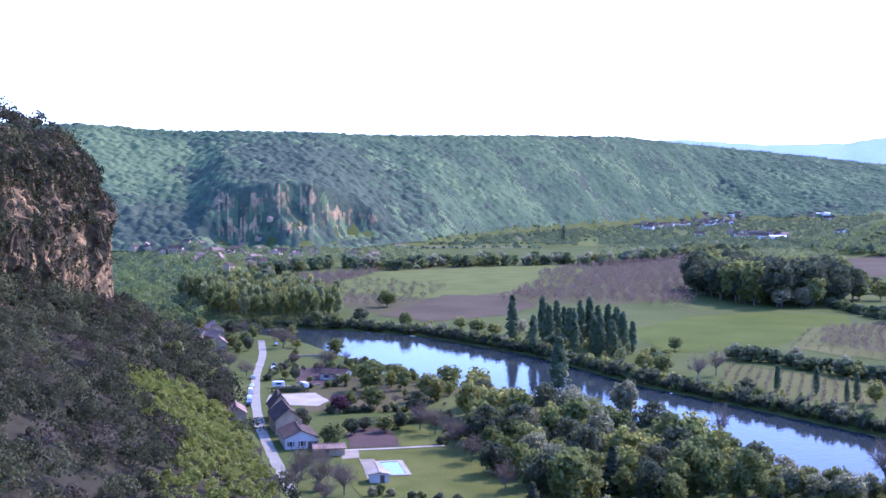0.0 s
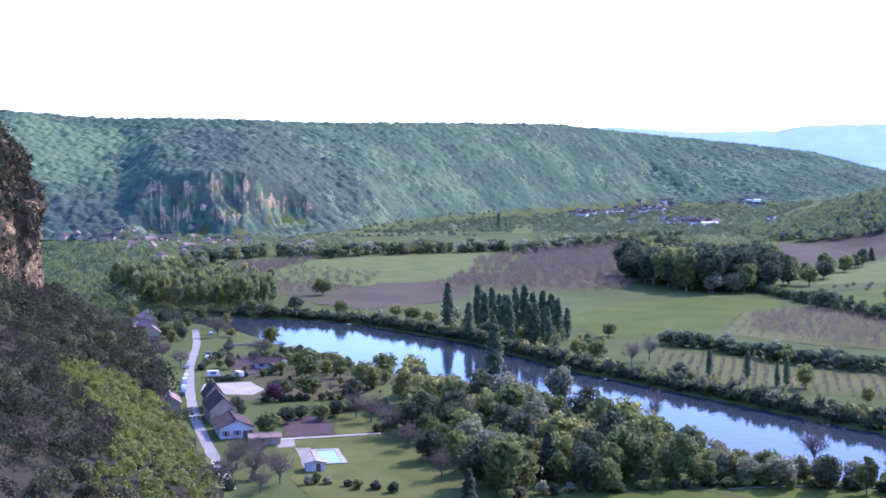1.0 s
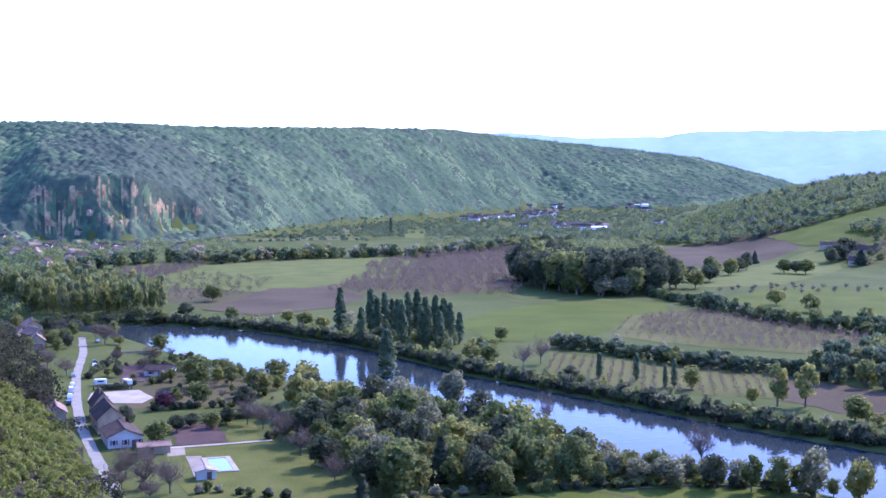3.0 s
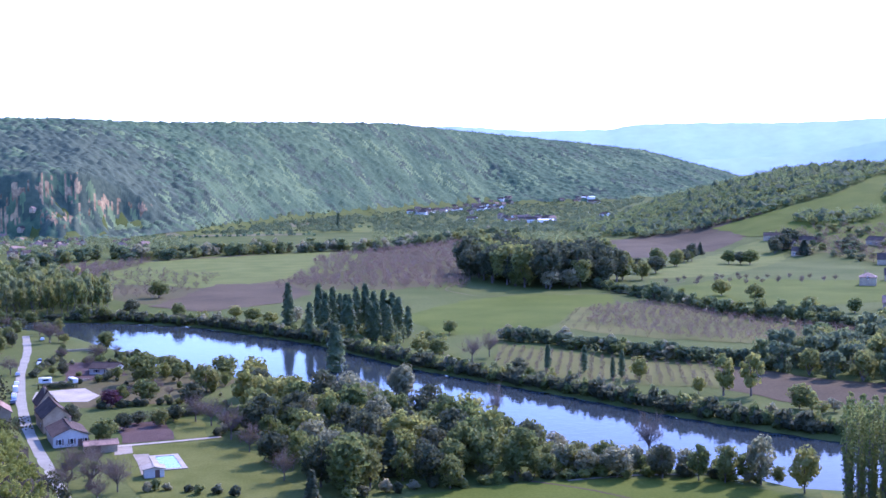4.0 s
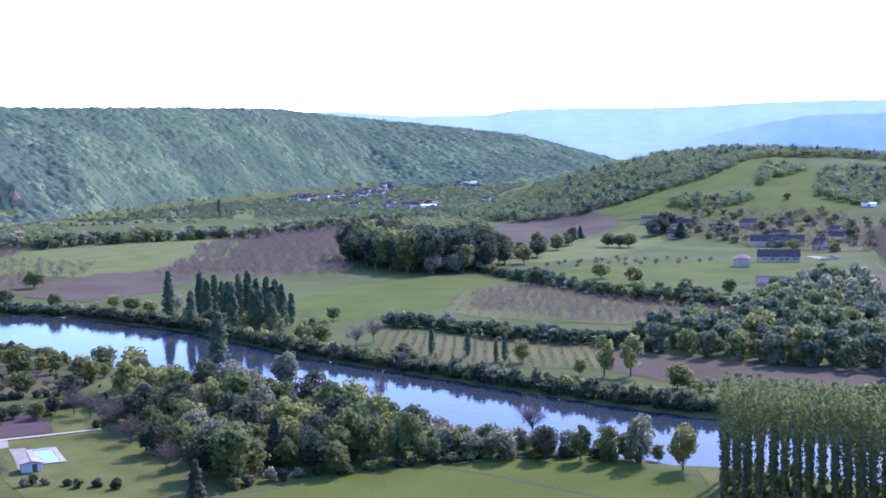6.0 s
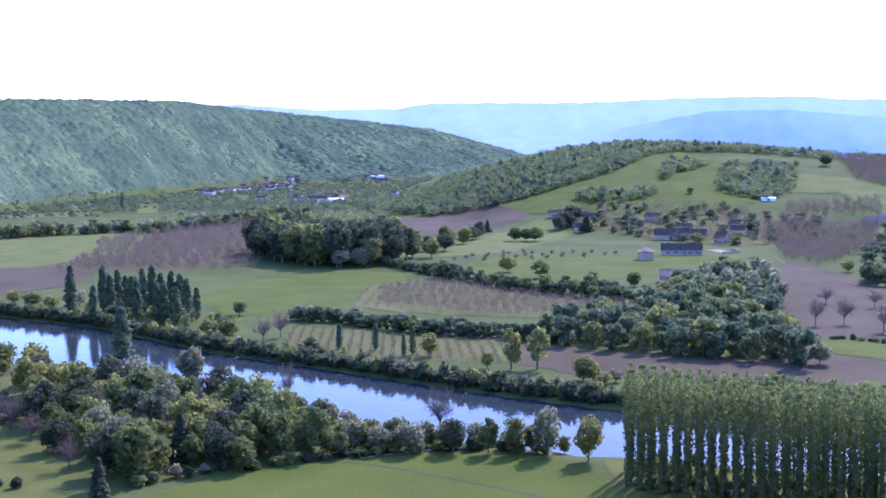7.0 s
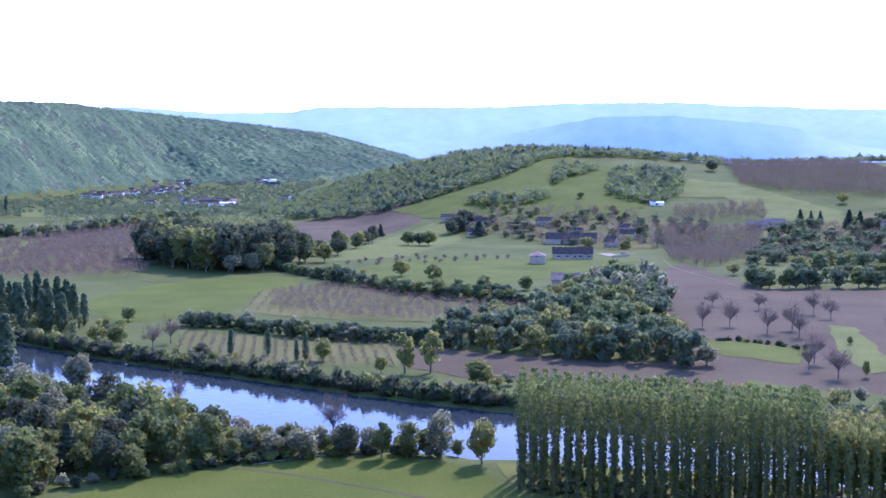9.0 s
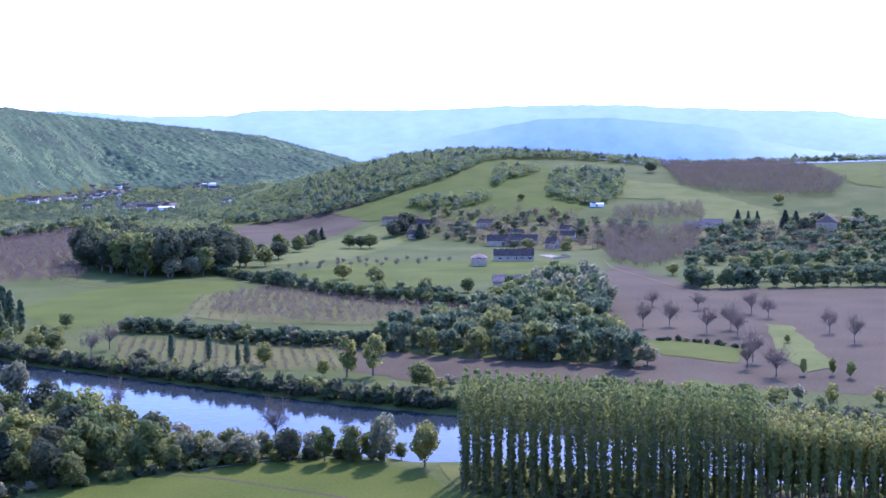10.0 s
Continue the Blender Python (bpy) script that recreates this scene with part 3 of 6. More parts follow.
def conifer(seed, leaf, label, height=12.0, rx=2.6):
    rnd = np.random.default_rng(seed)
    n = 1100
    z = rnd.uniform(0, 1, n) ** 1.3 * 0.95 + 0.05
    a = rnd.uniform(0, 2 * np.pi, n)
    rad = rx * (1 - z) ** 0.85 * (0.75 + 0.35 * np.sin(z * 60 + np.sin(a * 5))) * rnd.uniform(0.5, 1.05, n) + 0.05
    pts = np.stack([rad * np.cos(a), rad * np.sin(a), z * height - 0.15 * rad], 1)
    nrm = np.stack([np.cos(a), np.sin(a), np.full(n, 0.7)], 1)
    trunk = [limb((0, 0, -0.3), (0, 0, height * 0.97), 0.22, 0.03, 7)]
    return make_tree("conifer_tree", label, "conifer", trunk, cards(pts, nrm, 0.75, rnd), "bark", leaf)


def bare_pieces(rnd, height, spread, forks=12, twigs=10):
    """Branches and twigs of a leafless tree."""
    out = [limb((0, 0, -0.3), (0, 0, height * 0.3), 0.2, 0.15, 6)]
    tw = []
    for i in range(forks):
        a, up = i * 2.4 + rnd.uniform(0, 0.8), rnd.uniform(0.0, 1.0)
        wide = spread * (0.95 - 0.55 * up) * rnd.uniform(0.6, 1.0)
        e = np.array([wide * math.cos(a), wide * math.sin(a), height * (0.42 + 0.45 * up)])
        s = np.array([0, 0, height * rnd.uniform(0.2, 0.32)])
        out.append(limb(s, e, 0.1, 0.045, 5))
        for _ in range(twigs):
            b = s + (e - s) * rnd.uniform(0.45, 1.0)
            t = b + rnd.normal(size=3) * [spread * 0.26, spread * 0.26, height * 0.1] + [0, 0, height * 0.06]
            out.append(limb(b, t, 0.035, 0.012, 3))
            for _ in range(5):
                q = b + (t - b) * rnd.uniform(0.3, 1)
                e2 = rnd.normal(size=3) * 0.8 + [0, 0, 0.5]
                side = np.cross(e2, rnd.normal(size=3))
                side *= 0.03 / (np.linalg.norm(side) + 1e-9)
                tw.append((np.array([q - side, q + side, q + e2 + side * 0.4, q + e2 - side * 0.4]), [(0, 1, 2, 3)]))
    return out, tw


def bare_tree(seed, label, height=8.0, spread=4.0):
    rnd = np.random.default_rng(seed)
    a, b = bare_pieces(rnd, height, spread)
    ob = make_tree("bare_tree", label, "tree", a, join(b), "bark", "twig")
    return ob


def hide_away(ob):
    """Take a pattern tree, once its copies stand, out of the scene."""
    for o in (*ob.children_recursive, ob):
        bpy.data.objects.remove(o)


FAR_OFF = {}


def plant(ob, x, y, width=1.0, height=1.0, turn=None, sink=0.0, group=""):
    z = float(land(x, y)) - sink
    if group in JOINED:
        FAR_OFF.setdefault((group, next(c for c in ob.children if c.name.startswith("crown")).data.materials[0].name), []).append((ob, x, y, z, width, height, rng.uniform(0, 6.28)))
        return None
    m = Matrix.LocRotScale((x, y, z), Euler((0, 0, rng.uniform(0, 6.28) if turn is None else turn)), (width, width, height))
    t = copy_thing(ob, m)
    if group:
        t["group"] = group
    return t


JOINED = {
    "far bank trees": "green trees scattered along the far river bank",
    "far bank shrubs": "shrubs crowding the far river bank",
    "undergrowth between the poplars": "green undergrowth between the planted poplars",
    "hedge trees": "hedgerow trees between the far fields",
    "copse on the plain": "dense copse of tall trees on the plain",
    "tree line across the plain": "long line of trees across the plain",
    "trees round the farmsteads": "scattered trees round the farmsteads",
    "wood below the hamlet": "dense green wood below the hamlet",
    "poplar grove at the river bend": "light green grove at the river bend",
}


def plant_joined():
    """The far trees of one group and leaf, joined into one mesh each."""
    known = {}
    for (group, leaf), rows in FAR_OFF.items():
        pieces, slots = [], []
        for ob, x, y, z, width, height, turn in rows:
            c, s = math.cos(turn) * width, math.sin(turn) * width
            m = np.array([[c, -s, 0], [s, c, 0], [0, 0, height]])
            for k, child in enumerate(ob.children):
                me = child.data
                if me.name not in known:
                    v = np.empty(3 * len(me.vertices))
                    me.vertices.foreach_get("co", v)
                    f = [tuple(p.vertices) for p in me.polygons]
                    known[me.name] = v, np.array(f) if len({len(one) for one in f}) == 1 else f
                v, f = known[me.name]
                pieces.append((v.reshape(-1, 3) @ m.T + [x, y, z], f))
                slots += [1 if me.materials[0].name == leaf else 0] * len(f)
        v, f = join(pieces)
        made = link("hedgerow" if "hedge" in group else "shrubbery" if "shrub" in group or "under" in group else "woodland", v, f, [M["bark"], bpy.data.materials[leaf]])
        made.data.polygons.foreach_set("material_index", np.array(slots, dtype=np.int32))
        tagged(made, JOINED[group], "woodland", kind="stuff")


def scatter(poly, gap, count=4000, keep=1.0):
    """Places inside a plan outline, no two nearer than gap."""
    xs, ys = [p[0] for p in poly], [p[1] for p in poly]
    got, cells = [], {}
    for _ in range(count):
        x, y = rng.uniform(min(xs), max(xs)), rng.uniform(min(ys), max(ys))
        if not inside(poly, np.array([x]), np.array([y]))[0]:
            continue
        c = (int(x // gap), int(y // gap))
        if any(math.hypot(x - a, y - b) < gap for i in (-1, 0, 1) for j in (-1, 0, 1) for a, b in cells.get((c[0] + i, c[1] + j), ())):
            continue
        cells.setdefault(c, []).append((x, y))
        if rng.uniform() < keep:
            got.append((x, y))
    return got


def along(line, gap, wobble=1.0):
    out = []
    for (x0, y0), (x1, y1) in zip(line, line[1:]):
        k = max(1, int(math.hypot(x1 - x0, y1 - y0) / gap))
        out += [(x0 + (x1 - x0) * (i + rng.uniform(0.2, 0.8)) / k + rng.normal() * wobble, y0 + (y1 - y0) * (i + rng.uniform(0.2, 0.8)) / k + rng.normal() * wobble) for i in range(k)]
    return out


LEAFY = [broadleaf(10 + i, "leaf", "leafy green broadleaf tree with a rounded crown") for i in range(3)]
FRESH = [broadleaf(20 + i, "fresh", "broadleaf tree in fresh yellow-green spring leaf") for i in range(2)]
PALE = [broadleaf(30 + i, "willow", "silvery pale green willow tree") for i in range(2)]
DARK = [broadleaf(40 + i, "dark", "dark green dense evergreen tree") for i in range(2)]
PLUM = broadleaf(50, "plum", "small tree with dark copper-purple leaves")
SHRUB = [shrub(60, "leaf", "low rounded green leafy shrub"), shrub(61, "fresh", "low yellow-green spring-leaf shrub"), shrub(62, "willow", "low silvery pale-leaved willow shrub"), shrub(63, "dark", "low dark green evergreen shrub")]
LOMBARDY = [column(70 + i, "lombardy", "tall narrow dark green poplar", 22, 1.9, clear=0.05) for i in range(2)]
PLANTED = [column(80 + i, "poplar", "tall straight plantation poplar with a clear stem", 26.5, 1.75, n=500, clear=0.03, size=0.5, taper=1.2, slim=1.0) for i in range(3)]
YOUNG = [column(84 + i, "fresh", "younger yellow-green plantation poplar", 21.5, 2.0, n=560, clear=0.34, size=0.6, taper=1.1, slim=1.0) for i in range(2)]
SPRUCE = conifer(90, "dark", "dark green conical spruce tree")
BARE = [bare_tree(100 + i, "leafless walnut tree with a spreading crown") for i in range(2)]


FAR_KINDS = [
    broadleaf(110, "far_leaf", "leafy green tree far across the plain", blobs=22, per=18, size=0.82),
    broadleaf(111, "leaf", "lighter green tree far across the plain", blobs=22, per=18, size=0.82),
    broadleaf(112, "wood_mid", "dark green tree far across the plain", blobs=22, per=18, size=0.82),
    broadleaf(113, "far_leaf", "tall green tree far across the plain", rx=3.3, blobs=22, per=18, size=0.82),
]
FAR_PALE = [broadleaf(114, "willow", "pale green tree far across the plain", blobs=15, per=24, size=1.15)]
FAR_FRESH = [broadleaf(115, "fresh", "light green tree far across the plain", blobs=22, per=18, size=0.82)]
FAR_SHRUB = []
for i, (leaf, label) in enumerate((("leaf", "green bank shrub"), ("fresh", "fresh bank shrub"), ("willow", "pale bank shrub"), ("dark", "dark bank shrub"))):
    rnd = np.random.default_rng(130 + i)
    FAR_SHRUB.append(make_tree("shrub", label, "shrub", [limb((0, 0, -0.2), (0.2, 0.1, 1.6), 0.1, 0.03, 4)], crown(rnd, 1.9, 1.6, 1.5, 9, 16, 0.95, 0.5), "bark", leaf))
AIRY = [broadleaf(120 + i, "fresh", "tall airy light green poplar", rx=3.0, rz=4.6, blobs=26, per=30, size=0.6, name="poplar_tree", fork=3.0) for i in range(2)]
KIND = {"L": LEAFY, "F": FRESH, "P": PALE, "D": DARK, "U": [PLUM], "B": BARE, "S": [SPRUCE], "C": LOMBARDY, "H": AIRY}
SIZE = {"B": (6.6, 7.2), "S": (12.0, 5.0), "C": (22.0, 3.9)}


def plant_list(rows, group):
    """Trees by plan place, height, crown width and kind."""
    for x, y, high, wide, kind in rows:
        h0, w0 = SIZE.get(kind, (9.8, 7.8))
        plant(KIND[kind][rng.integers(len(KIND[kind]))], x, y, min(wide, 1.2 * high) / w0, high / h0, group=group)


# gardens by the lane
GARDEN_TREES = [(-29, 497, 13, 16.5, "L"), (-26, 456, 9, 11.1, "L"), (-37, 449, 7, 8.0, "U"), (-47, 413, 9, 8.8, "D"), (-5, 473, 11, 15.7, "L"), (2, 496, 11, 13.6, "L"), (-10, 446, 9, 9.9, "D"), (-51, 600, 9, 16.0, "L"), (-52, 558, 8, 14.9, "B"), (-80, 631, 9, 19.7, "B"), (-115, 685, 9, 13.8, "D"), (-101, 680, 8, 10.6, "D"), (-104, 627, 8, 11.2, "L"), (-34, 389, 8, 12.9, "L"), (-15, 420, 6, 8.4, "D"), (-26, 416, 5, 9.2, "D"), (-83, 533, 7, 11.9, "B"), (-94, 554, 7, 14.9, "B"), (3, 387, 9, 10.3, "B"), (-3, 409, 8, 10.8, "B")]
GARDEN_TREES_FRONT = [(8, 368, 8, 8.1, "B"), (16, 331, 8, 7.3, "B"), (-39, 346, 8, 9.2, "B"), (-33, 335, 8, 8.9, "B"), (-26, 328, 8, 8.7, "B"), (-8, 417, 8, 11.1, "B"), (-19, 413, 6, 7.3, "L"), (-30, 408, 6, 7.2, "D"), (-19, 518, 9, 9.2, "L"), (-21, 515, 6, 6.8, "L"), (47, 522, 22, 7.5, "C"), (66, 462, 15, 10.7, "P"), (89, 409, 13, 6.7, "B"), (-66, 529, 4, 9.4, "L"), (-73, 629, 5, 14.0, "F"), (-102, 735, 8, 9.8, "L"), (-94, 484, 7, 10.9, "L"), (-88, 479, 8, 12.9, "F"), (-106, 497, 9, 13.5, "L"), (-125, 625, 10, 14.1, "D")]
plant_list(GARDEN_TREES + GARDEN_TREES_FRONT, "garden trees by the lane")

for x, y in along([(-72, 440), (-82, 500), (-92, 560), (-102, 610)], 5.0, 2.5):
    plant((BARE + SHRUB[:3])[rng.integers(5)], x - 6, y, rng.uniform(0.6, 1.0), rng.uniform(0.6, 0.9), group="scrub beside the lane")
for x, y in scatter([(-60, 560), (-40, 585), (-22, 545), (12, 500), (-5, 470), (-30, 500), (-48, 520)], 8.5, keep=0.8):
    s = rng.uniform(0.4, 0.9)
    plant((LEAFY + FRESH + SHRUB + BARE[:1] + DARK)[rng.integers(12)], x, y, s, s, group="garden trees by the lane")
for x, y in scatter([(-45, 355), (-41, 318), (-24, 314), (-25, 336), (-36, 368)], 6.5, keep=0.8):
    plant((BARE * 2 + SHRUB)[rng.integers(8)], x, y, rng.uniform(0.6, 1.0), rng.uniform(0.6, 1.0), group="garden trees by the lane")

for x, y in scatter([(-56, 462), (-45, 450), (-8, 440), (8, 486), (-18, 536), (-42, 584), (-72, 600), (-64, 540)], 7.0, keep=0.7):
    if -70 < x < -41 and 458 < y < 515 or math.hypot(x + 45, y - 528) < 9 or math.hypot(x + 22, y - 524) < 6:
        continue
    s = rng.uniform(0.35, 0.75)
    plant((BARE + SHRUB * 2 + LEAFY[:2] + DARK[:1])[rng.integers(13)], x, y, s * 1.1, s, group="garden trees by the lane")
for x, y in scatter([(-150, 700), (-95, 706), (-72, 640), (-92, 600), (-135, 610)], 8.5, keep=0.85):
    if any(math.hypot(x - a, y - b) < 9 for a, b in ((-121, 668), (-115, 640), (-110, 622), (-126, 650))) or edge_distance(ROAD, x, y) < 5:
        continue
    s = rng.uniform(0.6, 1.1)
    plant((BARE + DARK + LEAFY)[rng.integers(7)], x, y, s, s, group="garden trees by the lane")
for x, y in along([(-58, 560), (-42, 552)], 2.6, 0.5) + along([(-40, 447), (-12, 452)], 2.6, 0.6) + along([(-68, 585), (-74, 520)], 3.2, 0.6):
    plant(SHRUB[(0, 3, 3)[rng.integers(3)]], x, y, rng.uniform(0.7, 1.1), rng.uniform(0.6, 0.9), group="garden shrubs")

for x, y in along([(305, 458), (334, 442), (346, 408)], 3.0, 0.8):
    plant(SHRUB[(0, 3, 3)[rng.integers(3)]], x, y, rng.uniform(0.6, 1.1), rng.uniform(0.4, 0.8), group="shrubs round the grass patch")

# wood between the lawn, the meadow and the river
WOOD = [(8, 398), (12, 470), (42, 436), (75, 378), (100, 332), (112, 322), (93, 320), (72, 322), (47, 318), (27, 312), (22, 332), (16, 366)]
EDGE_TREES = [(121, 309, 11, 6.7, "L"), (127, 306, 11, 7.6, "L"), (135, 302, 14, 8.8, "P"), (142, 292, 13, 8.9, "F"), (113, 314, 10, 9.1, "D"), (102, 318, 9, 10.3, "P"), (68, 325, 5, 9.1, "P"), (95, 328, 6, 7.8, "F"), (87, 324, 5, 5.3, "F"), (44, 331, 12, 8.1, "S"), (53, 329, 11, 7.4, "D"), (33, 329, 11, 12.4, "D"), (20, 286, 13, 7.0, "S"), (123, 353, 13, 9.9, "B"), (66, 464, 14, 12.4, "P"), (81, 323, 6, 5.9, "L"), (57, 315, 9, 8.5, "L"), (14, 353, 10, 10.9, "D"), (22, 389, 10, 13.8, "L"), (43, 384, 11, 13.7, "F")]
plant_list(EDGE_TREES, "trees at the meadow's edge")
for x, y in scatter(WOOD, 7.4):
    s = rng.uniform(0.85, 1.75)
    edge = edge_distance(NEAR_BANK, x, y) < 10 or x > 85
    kind = (PALE + FRESH + LEAFY) if edge else LEAFY * 3 + FRESH * 3 + PALE + DARK * 3
    plant(kind[rng.integers(len(kind))], x, y, s * (0.75 if edge else 1), s * (0.6 if edge else 0.95), group="riverside wood")
for x, y in along([(28, 309), (47, 314), (72, 318), (93, 319), (124, 314), (136, 304)], 4.0):
    plant(SHRUB[rng.integers(4)], x, y, rng.uniform(0.8, 1.4), rng.uniform(0.6, 1.1), group="shrubs at the meadow's edge")
for x, y in along([(76, 326), (93, 325), (112, 320), (128, 311), (141, 302)], 4.2, 1.6) + along([(84, 334), (104, 327), (120, 318)], 5.0, 1.6):
    s = rng.uniform(0.55, 0.95)
    plant((PALE * 2 + FRESH + LEAFY + DARK[:1])[rng.integers(10)], x, y, s, s * 0.9, group="trees at the meadow's edge")
for x, y in along([(-38, 590), (-15, 546), (17, 504), (50, 446), (80, 391), (110, 341), (140, 305)], 6.0, 1.0):
    plant(SHRUB[rng.integers(3)], x - 3, y - 4, rng.uniform(0.6, 1.3), rng.uniform(0.5, 1.0), group="shrubs on the near bank")
for x, y in along([(-30, 421), (-16, 424), (0, 440), (4, 400), (-2, 392)], 3.2, 0.8) + along([(-62, 500), (-45, 505), (-38, 540)], 4.0, 1.0) + along([(-20, 330), (-5, 322), (5, 318)], 3.0, 1.0):
    plant(SHRUB[rng.integers(4)], x, y, rng.uniform(0.6, 1.1), rng.uniform(0.5, 1.0), group="garden shrubs")

field("field", [(136, 258), (146, 292), (184, 262), (236, 206), (290, 150), (262, 130), (200, 170)], "lawn", "grassy floor under the planted poplars", 0.1)

# the planted poplars on the near bank, in straight rows
for i in range(5):
    for j in range(66):
        u = j * 2.9
        x, y = 138 + u * 0.66 + i * 2.7 + (i % 2) * 0.4, 264 - u * 0.75 + i * 4.4 - (i % 2) * 0.46
        if edge_distance(NEAR_BANK, x, y) < 3 or inside(RIVER, np.array([x]), np.array([y]))[0]:
            continue
        young = u > 72
        one = (YOUNG if young else PLANTED)[rng.integers(2 if young else 3)]
        plant(one, x + rng.normal() * 0.2, y + rng.normal() * 0.2, rng.uniform(0.85, 1.1), rng.uniform(0.98, 1.015), group="planted poplars")
for x, y in scatter([(140, 262), (155, 290), (185, 262), (240, 200), (262, 150), (235, 150)], 3.2):
    plant((FAR_SHRUB[:2] + FAR_SHRUB[3:])[rng.integers(3)], x, y, rng.uniform(0.5, 1.0), rng.uniform(0.3, 0.9), group="undergrowth between the poplars")

# far bank: hedge of shrubs and trees, upright poplars
BANK = [(-80, 738), (-52, 724), (-13, 698), (22, 648), (45, 614), (80, 526), (109, 477), (129, 442), (150, 405), (176, 366), (240, 306), (310, 250)]
for x, y in along(BANK, 2.0, 0.8):
    plant((FAR_SHRUB + FAR_SHRUB[:1] + FAR_SHRUB[3:] * 3)[rng.integers(8)], x + 0.5, y + 1, rng.uniform(0.9, 1.6), rng.uniform(0.9, 1.9), group="far bank shrubs")
for x, y in along([(x + 1.0, y + 2.2) for x, y in FAR_BANK[2:15]], 2.4, 0.5):
    plant((FAR_SHRUB[:1] + FAR_SHRUB[3:] * 2)[rng.integers(3)], x, y, rng.uniform(0.7, 1.2), rng.uniform(0.7, 1.3), group="far bank shrubs")
for x, y in along(BANK[:5], 7, 2) + along(BANK[5:], 9, 2):
    plant((FAR_KINDS * 2 + FAR_FRESH * 2 + FAR_PALE)[rng.integers(11)], x + 4, y + 5, rng.uniform(0.4, 0.8), rng.uniform(0.35, 0.75), group="far bank trees")
for x, y in along([(40, 640), (62, 612), (88, 590), (100, 545)], 5, 3):
    plant((FAR_KINDS + FAR_FRESH)[rng.integers(5)], x, y, rng.uniform(0.6, 1.0), rng.uniform(0.6, 0.95), group="far bank trees")
BANK_POPLARS = [(35, 655, 22, 4.4, "C"), (51, 659, 22, 4.4, "C"), (58, 657, 22, 4.4, "C"), (52, 631, 19, 4.2, "C"), (62, 629, 21, 4.2, "C"), (68, 637, 21, 4.2, "C"), (73, 641, 22, 4.3, "C"), (76, 630, 22, 4.2, "C"), (81, 630, 22, 4.2, "C"), (85, 629, 20, 4.5, "C"), (87, 620, 18, 4.4, "C"), (43, 615, 17, 3.8, "C"), (62, 607, 19, 4.0, "C"), (71, 605, 19, 4.0, "C"), (79, 600, 18, 4.0, "C"), (74, 603, 17, 4.0, "C"), (130, 496, 10, 2.9, "C"), (143, 488, 10, 2.9, "C"), (153, 471, 11, 2.6, "C"), (149, 470, 8, 2.0, "C")]
BANK_TREES = [(41, 691, 9, 12.8, "P"), (18, 693, 9, 19.0, "L"), (27, 680, 8, 12.6, "F"), (-38, 844, 13, 17.9, "L"), (-75, 736, 9, 20.3, "L"), (-62, 727, 8, 16.8, "L"), (-49, 747, 10, 13.9, "D"), (-22, 715, 10, 9.5, "L"), (176, 426, 17, 12.6, "H"), (185, 423, 18, 12.7, "H"), (158, 465, 10, 8.7, "F"), (105, 526, 10, 10.0, "B"), (115, 538, 10, 9.3, "B"), (112, 618, 8, 11.1, "L"), (117, 491, 7, 9.4, "D"), (191, 397, 9, 13.6, "L"), (169, 432, 7, 6.1, "F"), (9, 713, 8, 15.8, "F"), (87, 552, 9, 9.9, "F"), (94, 549, 8, 9.8, "L")]
BANK_POPLARS = [(x, y, h * rng.uniform(0.95, 1.12), w * (1.3 if h > 14 else 1.0), k) for x, y, h, w, k in BANK_POPLARS]
plant_list(BANK_POPLARS + [(x + rng.normal() * 3.0, y + rng.normal() * 4.0, h * rng.uniform(0.6, 0.95), w * rng.uniform(0.7, 1.0), k) for x, y, h, w, k in BANK_POPLARS[:16] if rng.uniform() < 0.7], "upright poplars on the far bank")
plant_list(BANK_TREES, "far bank trees")
for x, y in along([(182, 392), (230, 345), (300, 290), (345, 262)], 6, 4):
    plant((FAR_KINDS + FAR_FRESH * 2 + FAR_PALE)[rng.integers(7)], x + 4, y + 4, rng.uniform(0.6, 1.1), rng.uniform(0.5, 0.9), group="far bank trees")

# hedges and woods beyond the river
HEDGE_MIDDLE = [(133, 591), (157, 567), (165, 541), (181, 520), (208, 493), (219, 479)]
HEDGE_UPPER = [(255, 854), (263, 771), (275, 677), (291, 634), (318, 587), (337, 590)]
HAMLET_WOOD = [(207, 487), (230, 449), (259, 412), (278, 390), (332, 496), (361, 530), (434, 650), (422, 679), (355, 610), (303, 554), (251, 511)]
FAR_LINE = [(-171, 1127), (-126, 1229), (-59, 1226), (20, 1270), (105, 1300), (155, 1285), (214, 1370), (292, 1477), (351, 1526)]
FIELD_TREES = [(324, 954, 12, 20.5, "D"), (366, 1024, 12, 17.3, "L"), (374, 1012, 10, 19.1, "L"), (450, 1148, 12, 9.8, "S"), (405, 1062, 11, 20.1, "L"), (436, 1020, 12, 20.6, "D"), (537, 1142, 20, 27.9, "D"), (519, 1129, 17, 22.0, "D"), (523, 1081, 14, 18.1, "S"), (316, 769, 12, 16.5, "F"), (320, 726, 12, 17.5, "L"), (332, 677, 9, 23.3, "L"), (349, 658, 9, 13.8, "L"), (293, 779, 5, 13.3, "F"), (649, 1070, 10, 23.2, "D"), (570, 1091, 10, 22.8, "D"), (676, 1068, 9, 20.1, "D"), (602, 1071, 8, 8.7, "S"), (631, 1105, 7, 16.9, "F"), (514, 681, 9, 13.6, "F")]
